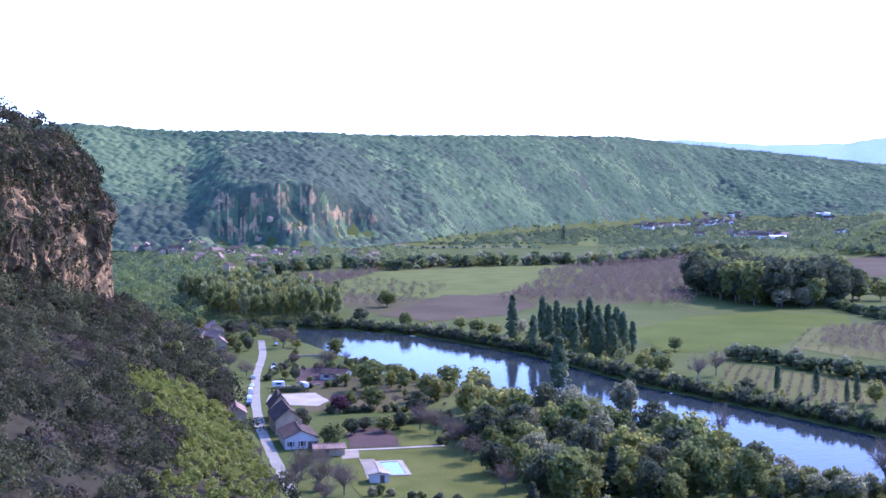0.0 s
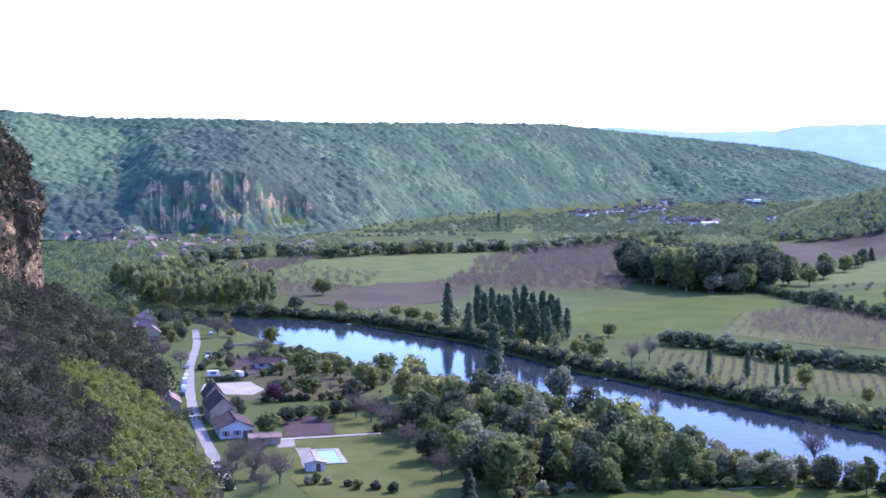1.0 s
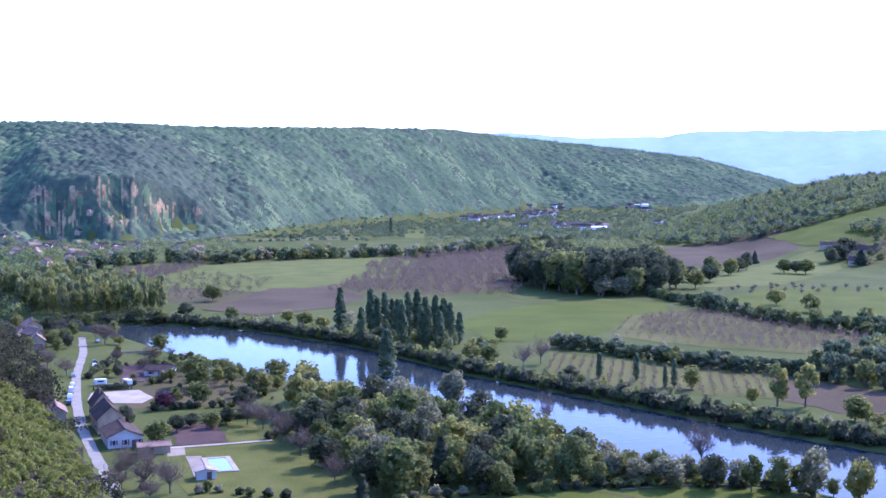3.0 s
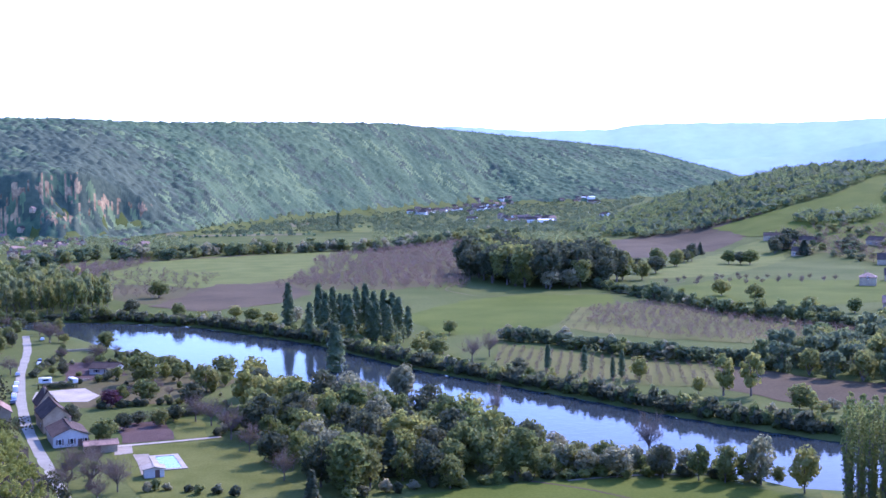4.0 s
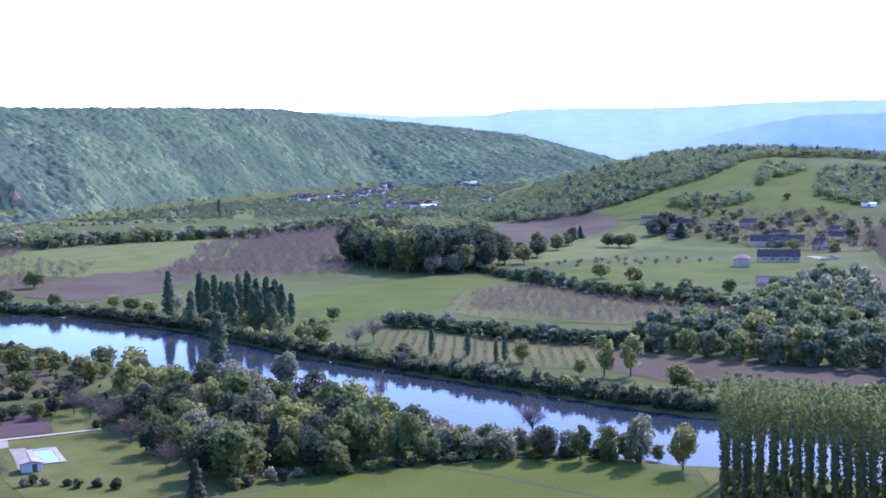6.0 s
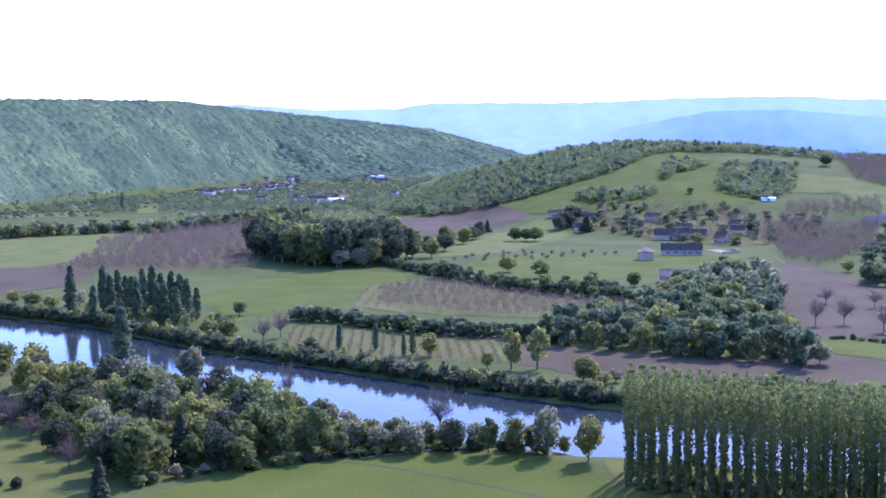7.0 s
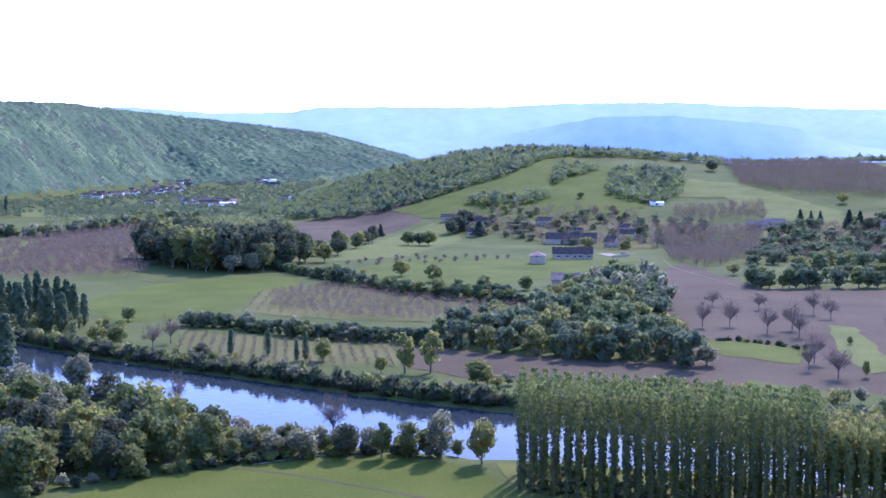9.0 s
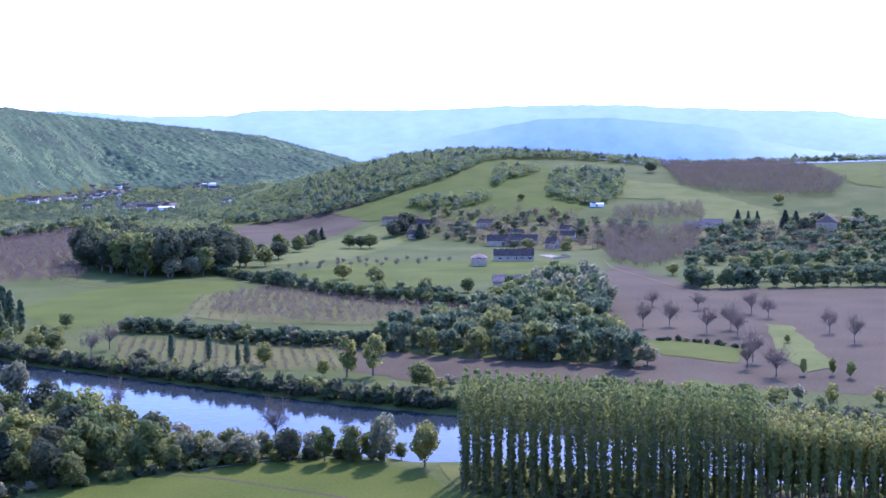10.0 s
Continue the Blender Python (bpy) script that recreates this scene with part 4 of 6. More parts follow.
HILL_TREES = [(706, 1206, 8, 16.1, "L"), (515, 602, 9, 11.9, "F"), (908, 1023, 12, 23.0, "F"), (964, 1323, 15, 24.6, "D"), (801, 960, 13, 9.9, "S"), (802, 946, 13, 7.7, "S"), (812, 945, 12, 7.7, "S"), (816, 911, 16, 14.1, "S"), (818, 899, 16, 12.9, "S"), (813, 882, 14, 12.7, "D"), (702, 860, 10, 22.6, "P"), (839, 847, 12, 17.9, "D"), (861, 912, 10, 13.3, "F"), (648, 818, 10, 18.5, "D"), (675, 890, 8, 24.7, "L"), (606, 907, 9, 19.3, "B"), (638, 984, 9, 15.6, "D"), (608, 1236, 9, 20.7, "L"), (635, 1235, 9, 18.4, "L")]
BARE_TREES = [(347, 482, 11, 8.9, "B"), (360, 479, 11, 10.6, "B"), (361, 453, 11, 10.2, "B"), (377, 456, 11, 10.5, "B"), (366, 438, 11, 9.1, "B"), (424, 497, 11, 9.8, "B"), (420, 480, 10, 9.6, "B"), (311, 351, 11, 11.6, "B"), (407, 425, 11, 8.8, "B"), (395, 398, 11, 8.9, "B"), (325, 380, 11, 9.7, "B"), (313, 369, 9, 7.3, "B"), (411, 523, 8, 11.8, "B"), (399, 546, 8, 12.0, "B"), (321, 348, 7, 3.3, "F"), (330, 343, 7, 3.4, "F"), (331, 335, 7, 4.2, "F"), (370, 411, 4, 3.4, "F"), (285, 393, 9, 10.7, "P"), (252, 439, 8, 9.0, "B")]
FIELD_TREES += [(x + 14 * i - 8, y + rng.normal() * 8, rng.uniform(13, 18), rng.uniform(13, 18), k) for x, y, k in ((330, 955, "D"), (370, 1020, "L"), (405, 1062, "D"), (436, 1020, "L"), (300, 900, "L"), (520, 1125, "D")) for i in (0, 1)]
FIELD_TREES += [(222, 840, 17, 17, "P"), (236, 842, 15, 15, "P"), (205, 868, 18, 16, "L")]
plant_list(FIELD_TREES, "trees between the fields")
plant_list(HILL_TREES, "trees round the farmsteads")
plant_list(BARE_TREES, "leafless orchard trees")
for x, y in along(HEDGE_MIDDLE, 2.3, 2.0):
    plant((FAR_KINDS + FAR_KINDS[2:3] * 3 + FAR_PALE)[rng.integers(8)], x, y, rng.uniform(0.9, 1.4), rng.uniform(0.6, 1.1), sink=1.1, group="hedge trees")
for x, y in along(HEDGE_UPPER, 2.8, 1.5):
    plant((FAR_SHRUB[3:] * 4 + FAR_KINDS + FAR_KINDS[2:3] * 3)[rng.integers(11)], x, y, rng.uniform(0.9, 1.4), rng.uniform(0.7, 1.15), sink=0.9, group="hedge trees")
for x, y in along([(262, 760), (291, 634), (337, 590), (372, 640)], 8, 3):
    s = rng.uniform(0.8, 1.5)
    plant((FAR_KINDS * 2 + FAR_PALE)[rng.integers(9)], x, y, s * 1.1, s * 1.1, sink=1.2 * s, group="hedge trees")
for x, y in scatter(HAMLET_WOOD, 8.0):
    s = rng.uniform(0.9, 2.0)
    plant((FAR_KINDS + FAR_KINDS[:2] + FAR_PALE if x + 0.6 * y > 690 else FAR_KINDS + FAR_KINDS[2:3] * 3)[rng.integers(7)], x, y, s * 1.1, s * 1.15, sink=1.4 * s, group="wood below the hamlet")
for x, y in scatter([(182, 925), (216, 838), (268, 850), (300, 905), (280, 965), (240, 1010), (195, 1000)], 12.0):
    s = rng.uniform(2.3, 3.5)
    plant((LEAFY + DARK * 3)[rng.integers(9)], x, y, s * 1.0, s * 0.98, group="copse on the plain")
for x, y in along(FAR_LINE, 6.0, 5) + along(FAR_LINE, 7, 5):
    s = rng.uniform(0.9, 1.9)
    plant((FAR_KINDS + FAR_PALE)[rng.integers(5)], x + rng.normal() * 8, y + rng.uniform(-6, 30), s * rng.uniform(1.0, 1.5), s, sink=1.3 * s, group="tree line across the plain")
for x, y in scatter([(-140, 772), (-80, 752), (-62, 790), (-95, 880), (-150, 960), (-185, 900)], 6.5):
    s = rng.uniform(1.3, 1.9)
    plant((FAR_KINDS[1:2] * 3 + FAR_FRESH + FAR_KINDS[:1] * 2)[rng.integers(6)], x, y, s * 0.7, s * 1.35, group="poplar grove at the river bend")
for x, y in along([(500, 640), (476, 604), (511, 592), (544, 579), (575, 562), (640, 530)], 4, 2.5) + along([(520, 640), (560, 612), (620, 575)], 6, 5) :
    s = rng.uniform(0.9, 1.6)
    plant((FAR_KINDS + FAR_KINDS[2:3] * 4)[rng.integers(8)], x, y, s * 1.2, s, group="hedge trees")
for x, y in scatter([(620, 800), (560, 720), (640, 640), (860, 780), (900, 900), (760, 940)], 14, keep=0.75):
    s = rng.uniform(0.8, 1.7)
    plant((FAR_KINDS + FAR_KINDS[2:3] * 3)[rng.integers(7)], x, y, s * 1.5, s, sink=1.3 * s, group="trees round the farmsteads")
for x, y in scatter([(520, 1130), (560, 1230), (680, 1150), (720, 1000), (650, 900), (560, 900), (540, 1010)], 15, keep=0.6):
    s = rng.uniform(0.7, 1.35)
    plant((FAR_KINDS + FAR_KINDS[2:3] * 2)[rng.integers(6)], x, y, s * 1.5, s, sink=1.4 * s, group="trees round the farmsteads")
for x, y in along([(160, 1795), (172, 1800)], 12, 0.5):
    plant(LOMBARDY[0], x, y, 1.6, 1.1, group="pair of upright trees on the plain")
for x, y in scatter([(300, 860), (370, 900), (450, 860), (430, 840), (340, 830)], 13):
    plant(BARE[rng.integers(2)], x, y, 0.6, 0.6, group="leafless orchard trees")


def canopy(name, places, mat, radius, label, per=30, size=3.2, tall=0.85, lift=0.5, category="woodland"):
    """Tree crowns of a far wood: small leaf faces round each place, joined into one mesh."""
    p = np.asarray(places, float)
    n = len(p)
    z = land(p[:, 0], p[:, 1])
    r = radius * rng.uniform(0.6, 1.35, n)
    d = ball(n * per, rng).reshape(n, per, 3)
    d[:, :, 2] = np.abs(d[:, :, 2]) * 1.15 - 0.25
    pts = d * (r[:, None] * rng.uniform(0.7, 1.05, (n, per)))[:, :, None] * [1, 1, tall] + np.column_stack([p, z + r * lift])[:, None, :]
    v, f = cards(pts.reshape(-1, 3), d.reshape(-1, 3), size, rng)
    ob = link(name, v, f.tolist(), M[mat])
    return tagged(ob, label, category, kind="stuff")


def polar(az0, az1, r0, r1, n):
    a, r = np.radians(rng.uniform(az0, az1, n)), np.sqrt(rng.uniform(r0 ** 2, r1 ** 2, n))
    return np.stack([r * np.sin(a), r * np.cos(a)], 1)


def thin(places, gap):
    cells, keep = set(), []
    for i, (x, y) in enumerate(places):
        c = (int(x // gap), int(y // gap))
        if c not in cells:
            cells.add(c)
            keep.append(i)
    return places[keep]




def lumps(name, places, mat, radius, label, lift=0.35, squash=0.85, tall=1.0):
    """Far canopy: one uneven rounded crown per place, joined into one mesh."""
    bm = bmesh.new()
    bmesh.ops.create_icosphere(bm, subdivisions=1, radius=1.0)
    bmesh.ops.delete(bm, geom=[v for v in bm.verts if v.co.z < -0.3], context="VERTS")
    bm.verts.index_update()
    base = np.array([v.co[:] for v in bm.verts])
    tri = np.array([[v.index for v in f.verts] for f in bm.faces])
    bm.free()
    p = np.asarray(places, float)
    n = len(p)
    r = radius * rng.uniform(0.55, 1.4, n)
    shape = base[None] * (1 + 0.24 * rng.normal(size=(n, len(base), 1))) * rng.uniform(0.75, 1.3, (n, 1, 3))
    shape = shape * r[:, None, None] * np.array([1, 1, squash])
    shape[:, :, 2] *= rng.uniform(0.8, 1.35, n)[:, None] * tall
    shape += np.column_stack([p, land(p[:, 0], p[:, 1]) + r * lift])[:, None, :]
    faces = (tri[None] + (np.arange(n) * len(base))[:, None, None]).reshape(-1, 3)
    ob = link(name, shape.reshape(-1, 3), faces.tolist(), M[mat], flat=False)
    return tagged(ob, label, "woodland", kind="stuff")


# long hill across the plain: one sheet of tree crowns


def crown_sheet():
    a, u = np.meshgrid(np.radians(np.arange(-19.8, 24.0, 0.08)), np.linspace(0, 1, 225))
    deg = np.degrees(a)
    r0, r1 = np.interp(deg, LONG_AZ, LONG_FOOT) + 15, np.interp(deg, LONG_AZ, LONG_TOP) + 45
    r = r0 + (r1 - r0) * u
    x, y = r * np.sin(a), r * np.cos(a)
    cell = 8.6
    i0, j0 = np.floor(x / cell), np.floor(y / cell)
    high, kind = np.zeros(x.shape), np.zeros(x.shape)
    cx, cy = x.copy(), y.copy()
    for di in (-1, 0, 1):
        for dj in (-1, 0, 1):
            i, j = i0 + di, j0 + dj
            px, py = (i + chance(i, j)) * cell, (j + chance(j + 71, i)) * cell
            size = 3.6 + 5.6 * chance(i + 13, j + 5) ** 1.2
            d2 = ((x - px) ** 2 + (y - py) ** 2) / size ** 2
            h = size * (0.34 + 0.52 * chance(i + 31, j + 17)) * np.clip(1 - d2, 0, 1) ** 0.8
            better = h > high
            high, cx, cy = np.where(better, h, high), np.where(better, px, cx), np.where(better, py, cy)
            kind = np.where(better, chance(i + 7, j + 3), kind)
    edge = smooth(u * 50)
    # bare limestone: upright streaks in the steep foot above the village
    ground, near = land(x, y), np.full(x.shape, 9.0)
    for a0, z0, aw, zw in ((-9.9, 55, 0.6, 22), (-8.5, 50, 0.6, 15), (-7.5, 54, 0.6, 18), (-6.3, 54, 0.55, 17), (-9.0, 20, 1.2, 13), (-5.1, 37, 0.7, 13), (-4.1, 34, 0.6, 10), (-3.2, 28, 0.5, 10), (-6.8, 24, 0.9, 10)):
        near = np.minimum(near, np.hypot((deg - a0) / aw, (ground - z0) / zw))
    streak = np.sin(deg * 19 + 2.2 * np.sin(deg * 7) + 0.4 * np.sin(ground / 9)) + 0.6 * np.sin(deg * 47 + ground * 0.06) + 0.7 * ripple(x, ground * 1.7, 9.0)
    bare = near - 0.4 * streak + 0.25 * rng.normal(size=x.shape) < 0.42
    high = np.where(bare, 1.0 + 4.5 * chance(np.floor(deg * 9), np.floor(ground / 7)) + 2.0 * chance(np.floor(deg * 24), np.floor(ground / 4)), high)
    z = land(x, y) + 1.0 + (high + 1.2 * ripple(x, y, 23.0) + 0.3 * rng.normal(size=x.shape)) * edge
    n, k = x.shape[1], x.shape[0]
    quads = np.array([(i * n + j, i * n + j + 1, (i + 1) * n + j + 1, (i + 1) * n + j) for i in range(k - 1) for j in range(n - 1)])
    caz, cr = np.degrees(np.arctan2(cx, cy)), np.hypot(cx, cy)
    pine = np.minimum(np.hypot((caz + 5.6) / 4.4, (cr - 1800) / 220), np.hypot((caz + 12.3) / 3.0, (cr - 1580) / 110)) + 0.5 * ripple(cx, cy, 40.0) + 0.9 * (kind - 0.5)
    glade = np.hypot((caz + 13.6) / 3.8, (cr - 1880) / 130) + 0.3 * ripple(cx, cy, 35.0) + 0.8 * (kind - 0.5)
    slot = np.where(bare, 3, np.where(pine < 1, 1, np.where(glade < 1, 2, np.where(kind + 0.75 * ripple(cx, cy, 55.0) > 1.0, 2, np.where(kind + 0.75 * ripple(cx + 300, cy, 48.0) < 0.0, 1, 0)))))
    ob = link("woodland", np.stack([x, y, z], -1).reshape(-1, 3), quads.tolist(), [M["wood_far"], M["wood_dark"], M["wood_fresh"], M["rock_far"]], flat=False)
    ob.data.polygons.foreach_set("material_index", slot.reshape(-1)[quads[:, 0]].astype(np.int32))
    tagged(ob, "dense green oak wood covering the long hill", "woodland", kind="stuff")
    pick = rng.integers(0, x.size, 60000)
    pick = pick[(high.reshape(-1)[pick] > 1.5) & (u.reshape(-1)[pick] > 0.85)]
    at = np.stack([x, y, z + 0.6], -1).reshape(-1, 3)[pick] + rng.normal(size=(len(pick), 3)) * 1.2
    v, f = cards(at, np.tile([0.0, -0.5, 0.8], (len(at), 1)), 1.9, rng)
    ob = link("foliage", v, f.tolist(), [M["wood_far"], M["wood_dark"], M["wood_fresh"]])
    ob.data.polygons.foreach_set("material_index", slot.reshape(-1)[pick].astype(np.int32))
    tagged(ob, "outer leaves of the long hill's oak wood", "foliage", kind="stuff")


crown_sheet()

# trees and bushes at the long hill's foot, round the far villages
p = np.vstack([thin(polar(-12, -1, 1330, 1560, 1500), 13), thin(polar(-1, 6, 1700, 2300, 2400), 19), thin(polar(4, 19, 1980, 3300, 5200), 22), thin(polar(7, 17, 1450, 1960, 1600), 14)])
p = p[(land(p[:, 0], p[:, 1]) < 10) & (rng.uniform(size=len(p)) > 0.25)]
west = np.hypot(p[:, 0], p[:, 1]) < 1620
canopy("woodland", p[west], "far_leaf", 5.4, "green trees round the far village houses", 46, 1.7)
canopy("woodland", p[~west], "wood_mid", 4.8, "scattered trees between the far fields and houses", 46, 1.7)

p = np.array(scatter([(-200, 775), (-140, 765), (-175, 900), (-200, 1130), (-235, 1300), (-330, 1440), (-470, 1440), (-330, 1000)], 11.0, 6000))
canopy("woodland", p[: len(p) // 2], "wood_mid", 6.0, "green trees round the far village foot", 60, 1.5)
canopy("woodland", p[len(p) // 2 :], "wood_near", 5.6, "mixed trees below the cliff's corner", 60, 1.5)

for k, (a0, a1, r) in enumerate(((-3, 4.5, 1640), (-2, 5.5, 1760), (0, 7.5, 1880), (1.5, 9, 2060), (3, 10, 2230), (5.5, 12, 2450))):
    a = np.radians(np.arange(a0, a1, 0.32)) + rng.normal(size=len(np.arange(a0, a1, 0.32))) * 0.001
    rr = r + 25 * np.sin(a * 40) + rng.normal(size=len(a)) * 6
    p = np.stack([rr * np.sin(a), rr * np.cos(a)], 1)
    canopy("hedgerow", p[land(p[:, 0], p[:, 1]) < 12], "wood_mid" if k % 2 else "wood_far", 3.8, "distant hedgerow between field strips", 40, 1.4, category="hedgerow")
    a = np.radians(np.linspace(a0 + 0.8, a1 - 0.8, 9))
    if k in (0, 1, 3, 4):
        near, far = [((r + 18) * math.sin(q), (r + 18) * math.cos(q)) for q in a], [((r + 62) * math.sin(q), (r + 62) * math.cos(q)) for q in a[::-1]]
        field("field", near + far, ("dry", "pasture", "dry", "pasture", "pasture")[k], "pale field strip before the far town", 0.35, amount=2)

# farmed hill: woods on its shoulder and crest
p = thin(polar(15.5, 47, 1150, 2000, 22000), 8.4)
az, r, z = np.degrees(np.arctan2(p[:, 0], p[:, 1])), np.hypot(p[:, 0], p[:, 1]), land(p[:, 0], p[:, 1])
COPSE_BIG = [(741, 1216), (834, 1342), (886, 1353), (901, 1300), (816, 1172), (751, 1125), (735, 1154)]
COPSE_LOW = [(608, 1281), (626, 1302), (642, 1249), (692, 1250), (672, 1211), (622, 1197), (604, 1256)]
COPSE_LINE = [(728, 1314), (785, 1403), (826, 1376), (808, 1340), (756, 1323), (728, 1289)]
left = (az < 36.5) & (z > 1) & (r < 1860) & (r > np.interp(az, [15, 18, 21.9, 24.7, 27.2, 28.7, 29.7, 36.5], [1540, 1500, 1462, 1495, 1555, 1690, 1712, 1730]))
copse = inside(COPSE_BIG, p[:, 0] + 8 * ripple(p[:, 0], p[:, 1], 12.0), p[:, 1]) | inside(COPSE_LOW, p[:, 0], p[:, 1] + 4 * ripple(p[:, 0], p[:, 1], 9.0)) | inside(COPSE_LINE, p[:, 0], p[:, 1])
ridge = (az > 37) & (r > 1740) & (r < 1790)
p = p[left | copse | ridge]
# dark cores behind the leaf faces: the wood's shade put into colour
lumps("woodland", p, "wood_mid", 4.4, "dark crown cores coloured as shade in the hill wood", 0.4, 0.9, 1.2)
pick = rng.uniform(size=len(p)) + 0.25 * ripple(p[:, 0], p[:, 1], 40.0)
canopy("woodland", p[pick < 0.62], "wood_near", 5.6, "light green oaks of the wood on the farmed hill", 48, 1.2, 1.1, 0.6)
canopy("woodland", p[(pick >= 0.62) & (pick < 0.85)], "far_leaf", 5.8, "darker trees of the wood on the farmed hill", 48, 1.2, 1.15, 0.6)
canopy("woodland", p[pick >= 0.85], "fresh", 5.2, "pale fresh trees of the wood on the farmed hill", 48, 1.2, 1.0, 0.6)

# leafless orchards
ORCHARD_PLAIN = [(90, 1183), (292, 1477), (181, 961), (170, 844), (83, 888), (37, 891), (80, 1047)]
ORCHARD_PLATEAU = [(1050, 1423), (1106, 1350), (1150, 1280), (1053, 1080), (975, 1016), (919, 1084), (910, 1190)]
ORCHARD_HAMLET = [(664, 996), (751, 956), (634, 808), (528, 728), (535, 779)]
ORCHARD_UPPER = [(753, 1096), (845, 1076), (792, 999), (713, 1030)]


def orchard(name, poly, gap, label, high=6.5, twigs=64, width=0.055, rows=None):
    """Bare walnut trees in a plantation, joined: stems and fans of thin twigs."""
    if rows is None:
        places = np.array(scatter(poly, gap, 9000))
    else:
        c, s = math.cos(radians(rows)), math.sin(radians(rows))
        i, j = np.meshgrid(np.arange(-60, 60) * gap, np.arange(-60, 60) * gap * 0.7)
        x0, y0 = np.mean(poly, axis=0)
        places = np.stack([x0 + c * i - s * j, y0 + s * i + c * j], -1).reshape(-1, 2) + rng.normal(size=(14400, 2)) * 0.25
        places = places[inside(poly, places[:, 0], places[:, 1]) & (rng.uniform(size=14400) < 0.92)]
    z = land(places[:, 0], places[:, 1])
    pieces = [limb((x, y, h - 0.3), (x, y, h + high * 0.45), min(0.22, high * 0.022), min(0.14, high * 0.014), 4) for (x, y), h in zip(places, z)]
    k = twigs * len(places)
    d = ball(k, rng)
    d[:, 2] = d[:, 2] * 0.75 + 0.4
    root = np.repeat(np.column_stack([places, z + high * 0.35]), twigs, 0)
    tip = root + d * high * 0.62 * rng.uniform(0.6, 1.1, (k, 1))
    side = np.cross(d, rng.normal(size=(k, 3)))
    side *= width / (np.linalg.norm(side, axis=1)[:, None] + 1e-9)
    mid = root + (tip - root) * 0.35
    v = np.stack([mid - side, mid + side, tip + side * 2.2, tip - side * 2.2], 1).reshape(-1, 3)
    pieces.append((v, np.arange(4 * k).reshape(-1, 4)))
    v, f = join(pieces)
    return tagged(link(name, v, f, M["twig"]), label, "orchard", kind="stuff")


orchard("orchard", ORCHARD_PLAIN, 9.0, "leafless brown walnut orchard on the plain")
orchard("orchard", [(-130, 1125), (-60, 1190), (-100, 1000), (-112, 930)], 9.0, "leafless brown orchard beside the tree line")
orchard("orchard", [(-118, 985), (-62, 1080), (5, 1010), (-12, 905), (-45, 830), (-104, 930)], 11.0, "thin leafless orchard rows on the green plain", 5.0, 40, 0.05)
orchard("orchard", ORCHARD_PLATEAU, 7.0, "leafless brown wood on the plateau", 10.0, 60)
orchard("orchard", ORCHARD_HAMLET, 7.5, "leafless brown orchard beside the hamlet", 9.0, 60)
orchard("orchard", ORCHARD_UPPER, 9.0, "leafless brown orchard above the hamlet", 8.0)
orchard("orchard", [(520, 1130), (560, 1230), (680, 1150), (720, 1000), (650, 900), (560, 900), (540, 1010)], 15.0, "leafless trees between the hamlet houses", 9.0)
orchard("orchard", [(620, 800), (640, 700), (760, 760), (880, 900), (760, 940)], 13.0, "leafless brown trees on the slope below the farm", 8.0)
orchard("orchard", [(215, 716), (253, 734), (288, 640), (330, 600), (290, 562), (242, 556), (212, 582), (190, 640)], 4.6, "leafless purple-brown orchard between two hedges", 3.8, 40, 0.035)
orchard("orchard", [(172, 630), (205, 716), (214, 716), (188, 640), (210, 582), (204, 580)], 6.5, "sparse young orchard rows beside the meadow", 2.2, 10, 0.03, -22)
orchard("orchard", [(127, 574), (168, 520), (201, 497), (180, 440), (138, 462), (112, 512)], 4.4, "young leafless orchard rows by the river", 2.1, 14, 0.035, -17)

# wooded slope below the lookout
p = np.column_stack([rng.uniform(-330, -30, 26000), rng.uniform(120, 760, 26000)])
d = np.interp(p[:, 1], FOOT_Y, FOOT_X) - p[:, 0]
back = np.interp(p[:, 1], CLIFF_Y, CLIFF_X) - p[:, 0]
az = np.degrees(np.arctan2(p[:, 0], p[:, 1]))
on = (d > 3) & (edge_distance(ROAD, p[:, 0], p[:, 1]) > 6) & (az > -21.5) & ((back < -3) | (back > 16)) & (back < 70)
p = p[on]
SCRUB = [(-106, 410), (-92, 448), (-68, 418), (-46, 338), (-38, 300), (-36, 240), (-58, 250), (-68, 318), (-84, 345)]
scrubby = inside(SCRUB, p[:, 0] + 4 * ripple(p[:, 0], p[:, 1], 8.0), p[:, 1])


def thicket(name, places, mat, label, per=110, rx=2.6, size=0.75):
    """Leafy crowns on a slope, joined into one mesh."""
    pts, nrm = [], []
    z = land(places[:, 0], places[:, 1])
    for (x, y), h in zip(places, z):
        s = rng.uniform(0.55, 1.4)
        lobe = ball(7, rng)
        lobe[:, 2] = np.abs(lobe[:, 2]) * 1.1 - 0.15
        d = ball(per, rng)
        d[:, 2] = np.abs(d[:, 2]) * 1.25 - 0.25
        pts.append((lobe[np.arange(per) % 7] * 0.62 + d * rng.uniform(0.42, 0.52, (per, 1))) * rx * s * [1, 1, 1.25] + [x, y, h + rx * s * 0.8])
        nrm.append(d)
    v, f = cards(np.vstack(pts), np.vstack(nrm), size, rng)
    ob = link(name, v, f.tolist(), M[mat])
    return tagged(ob, label, "woodland", kind="stuff")


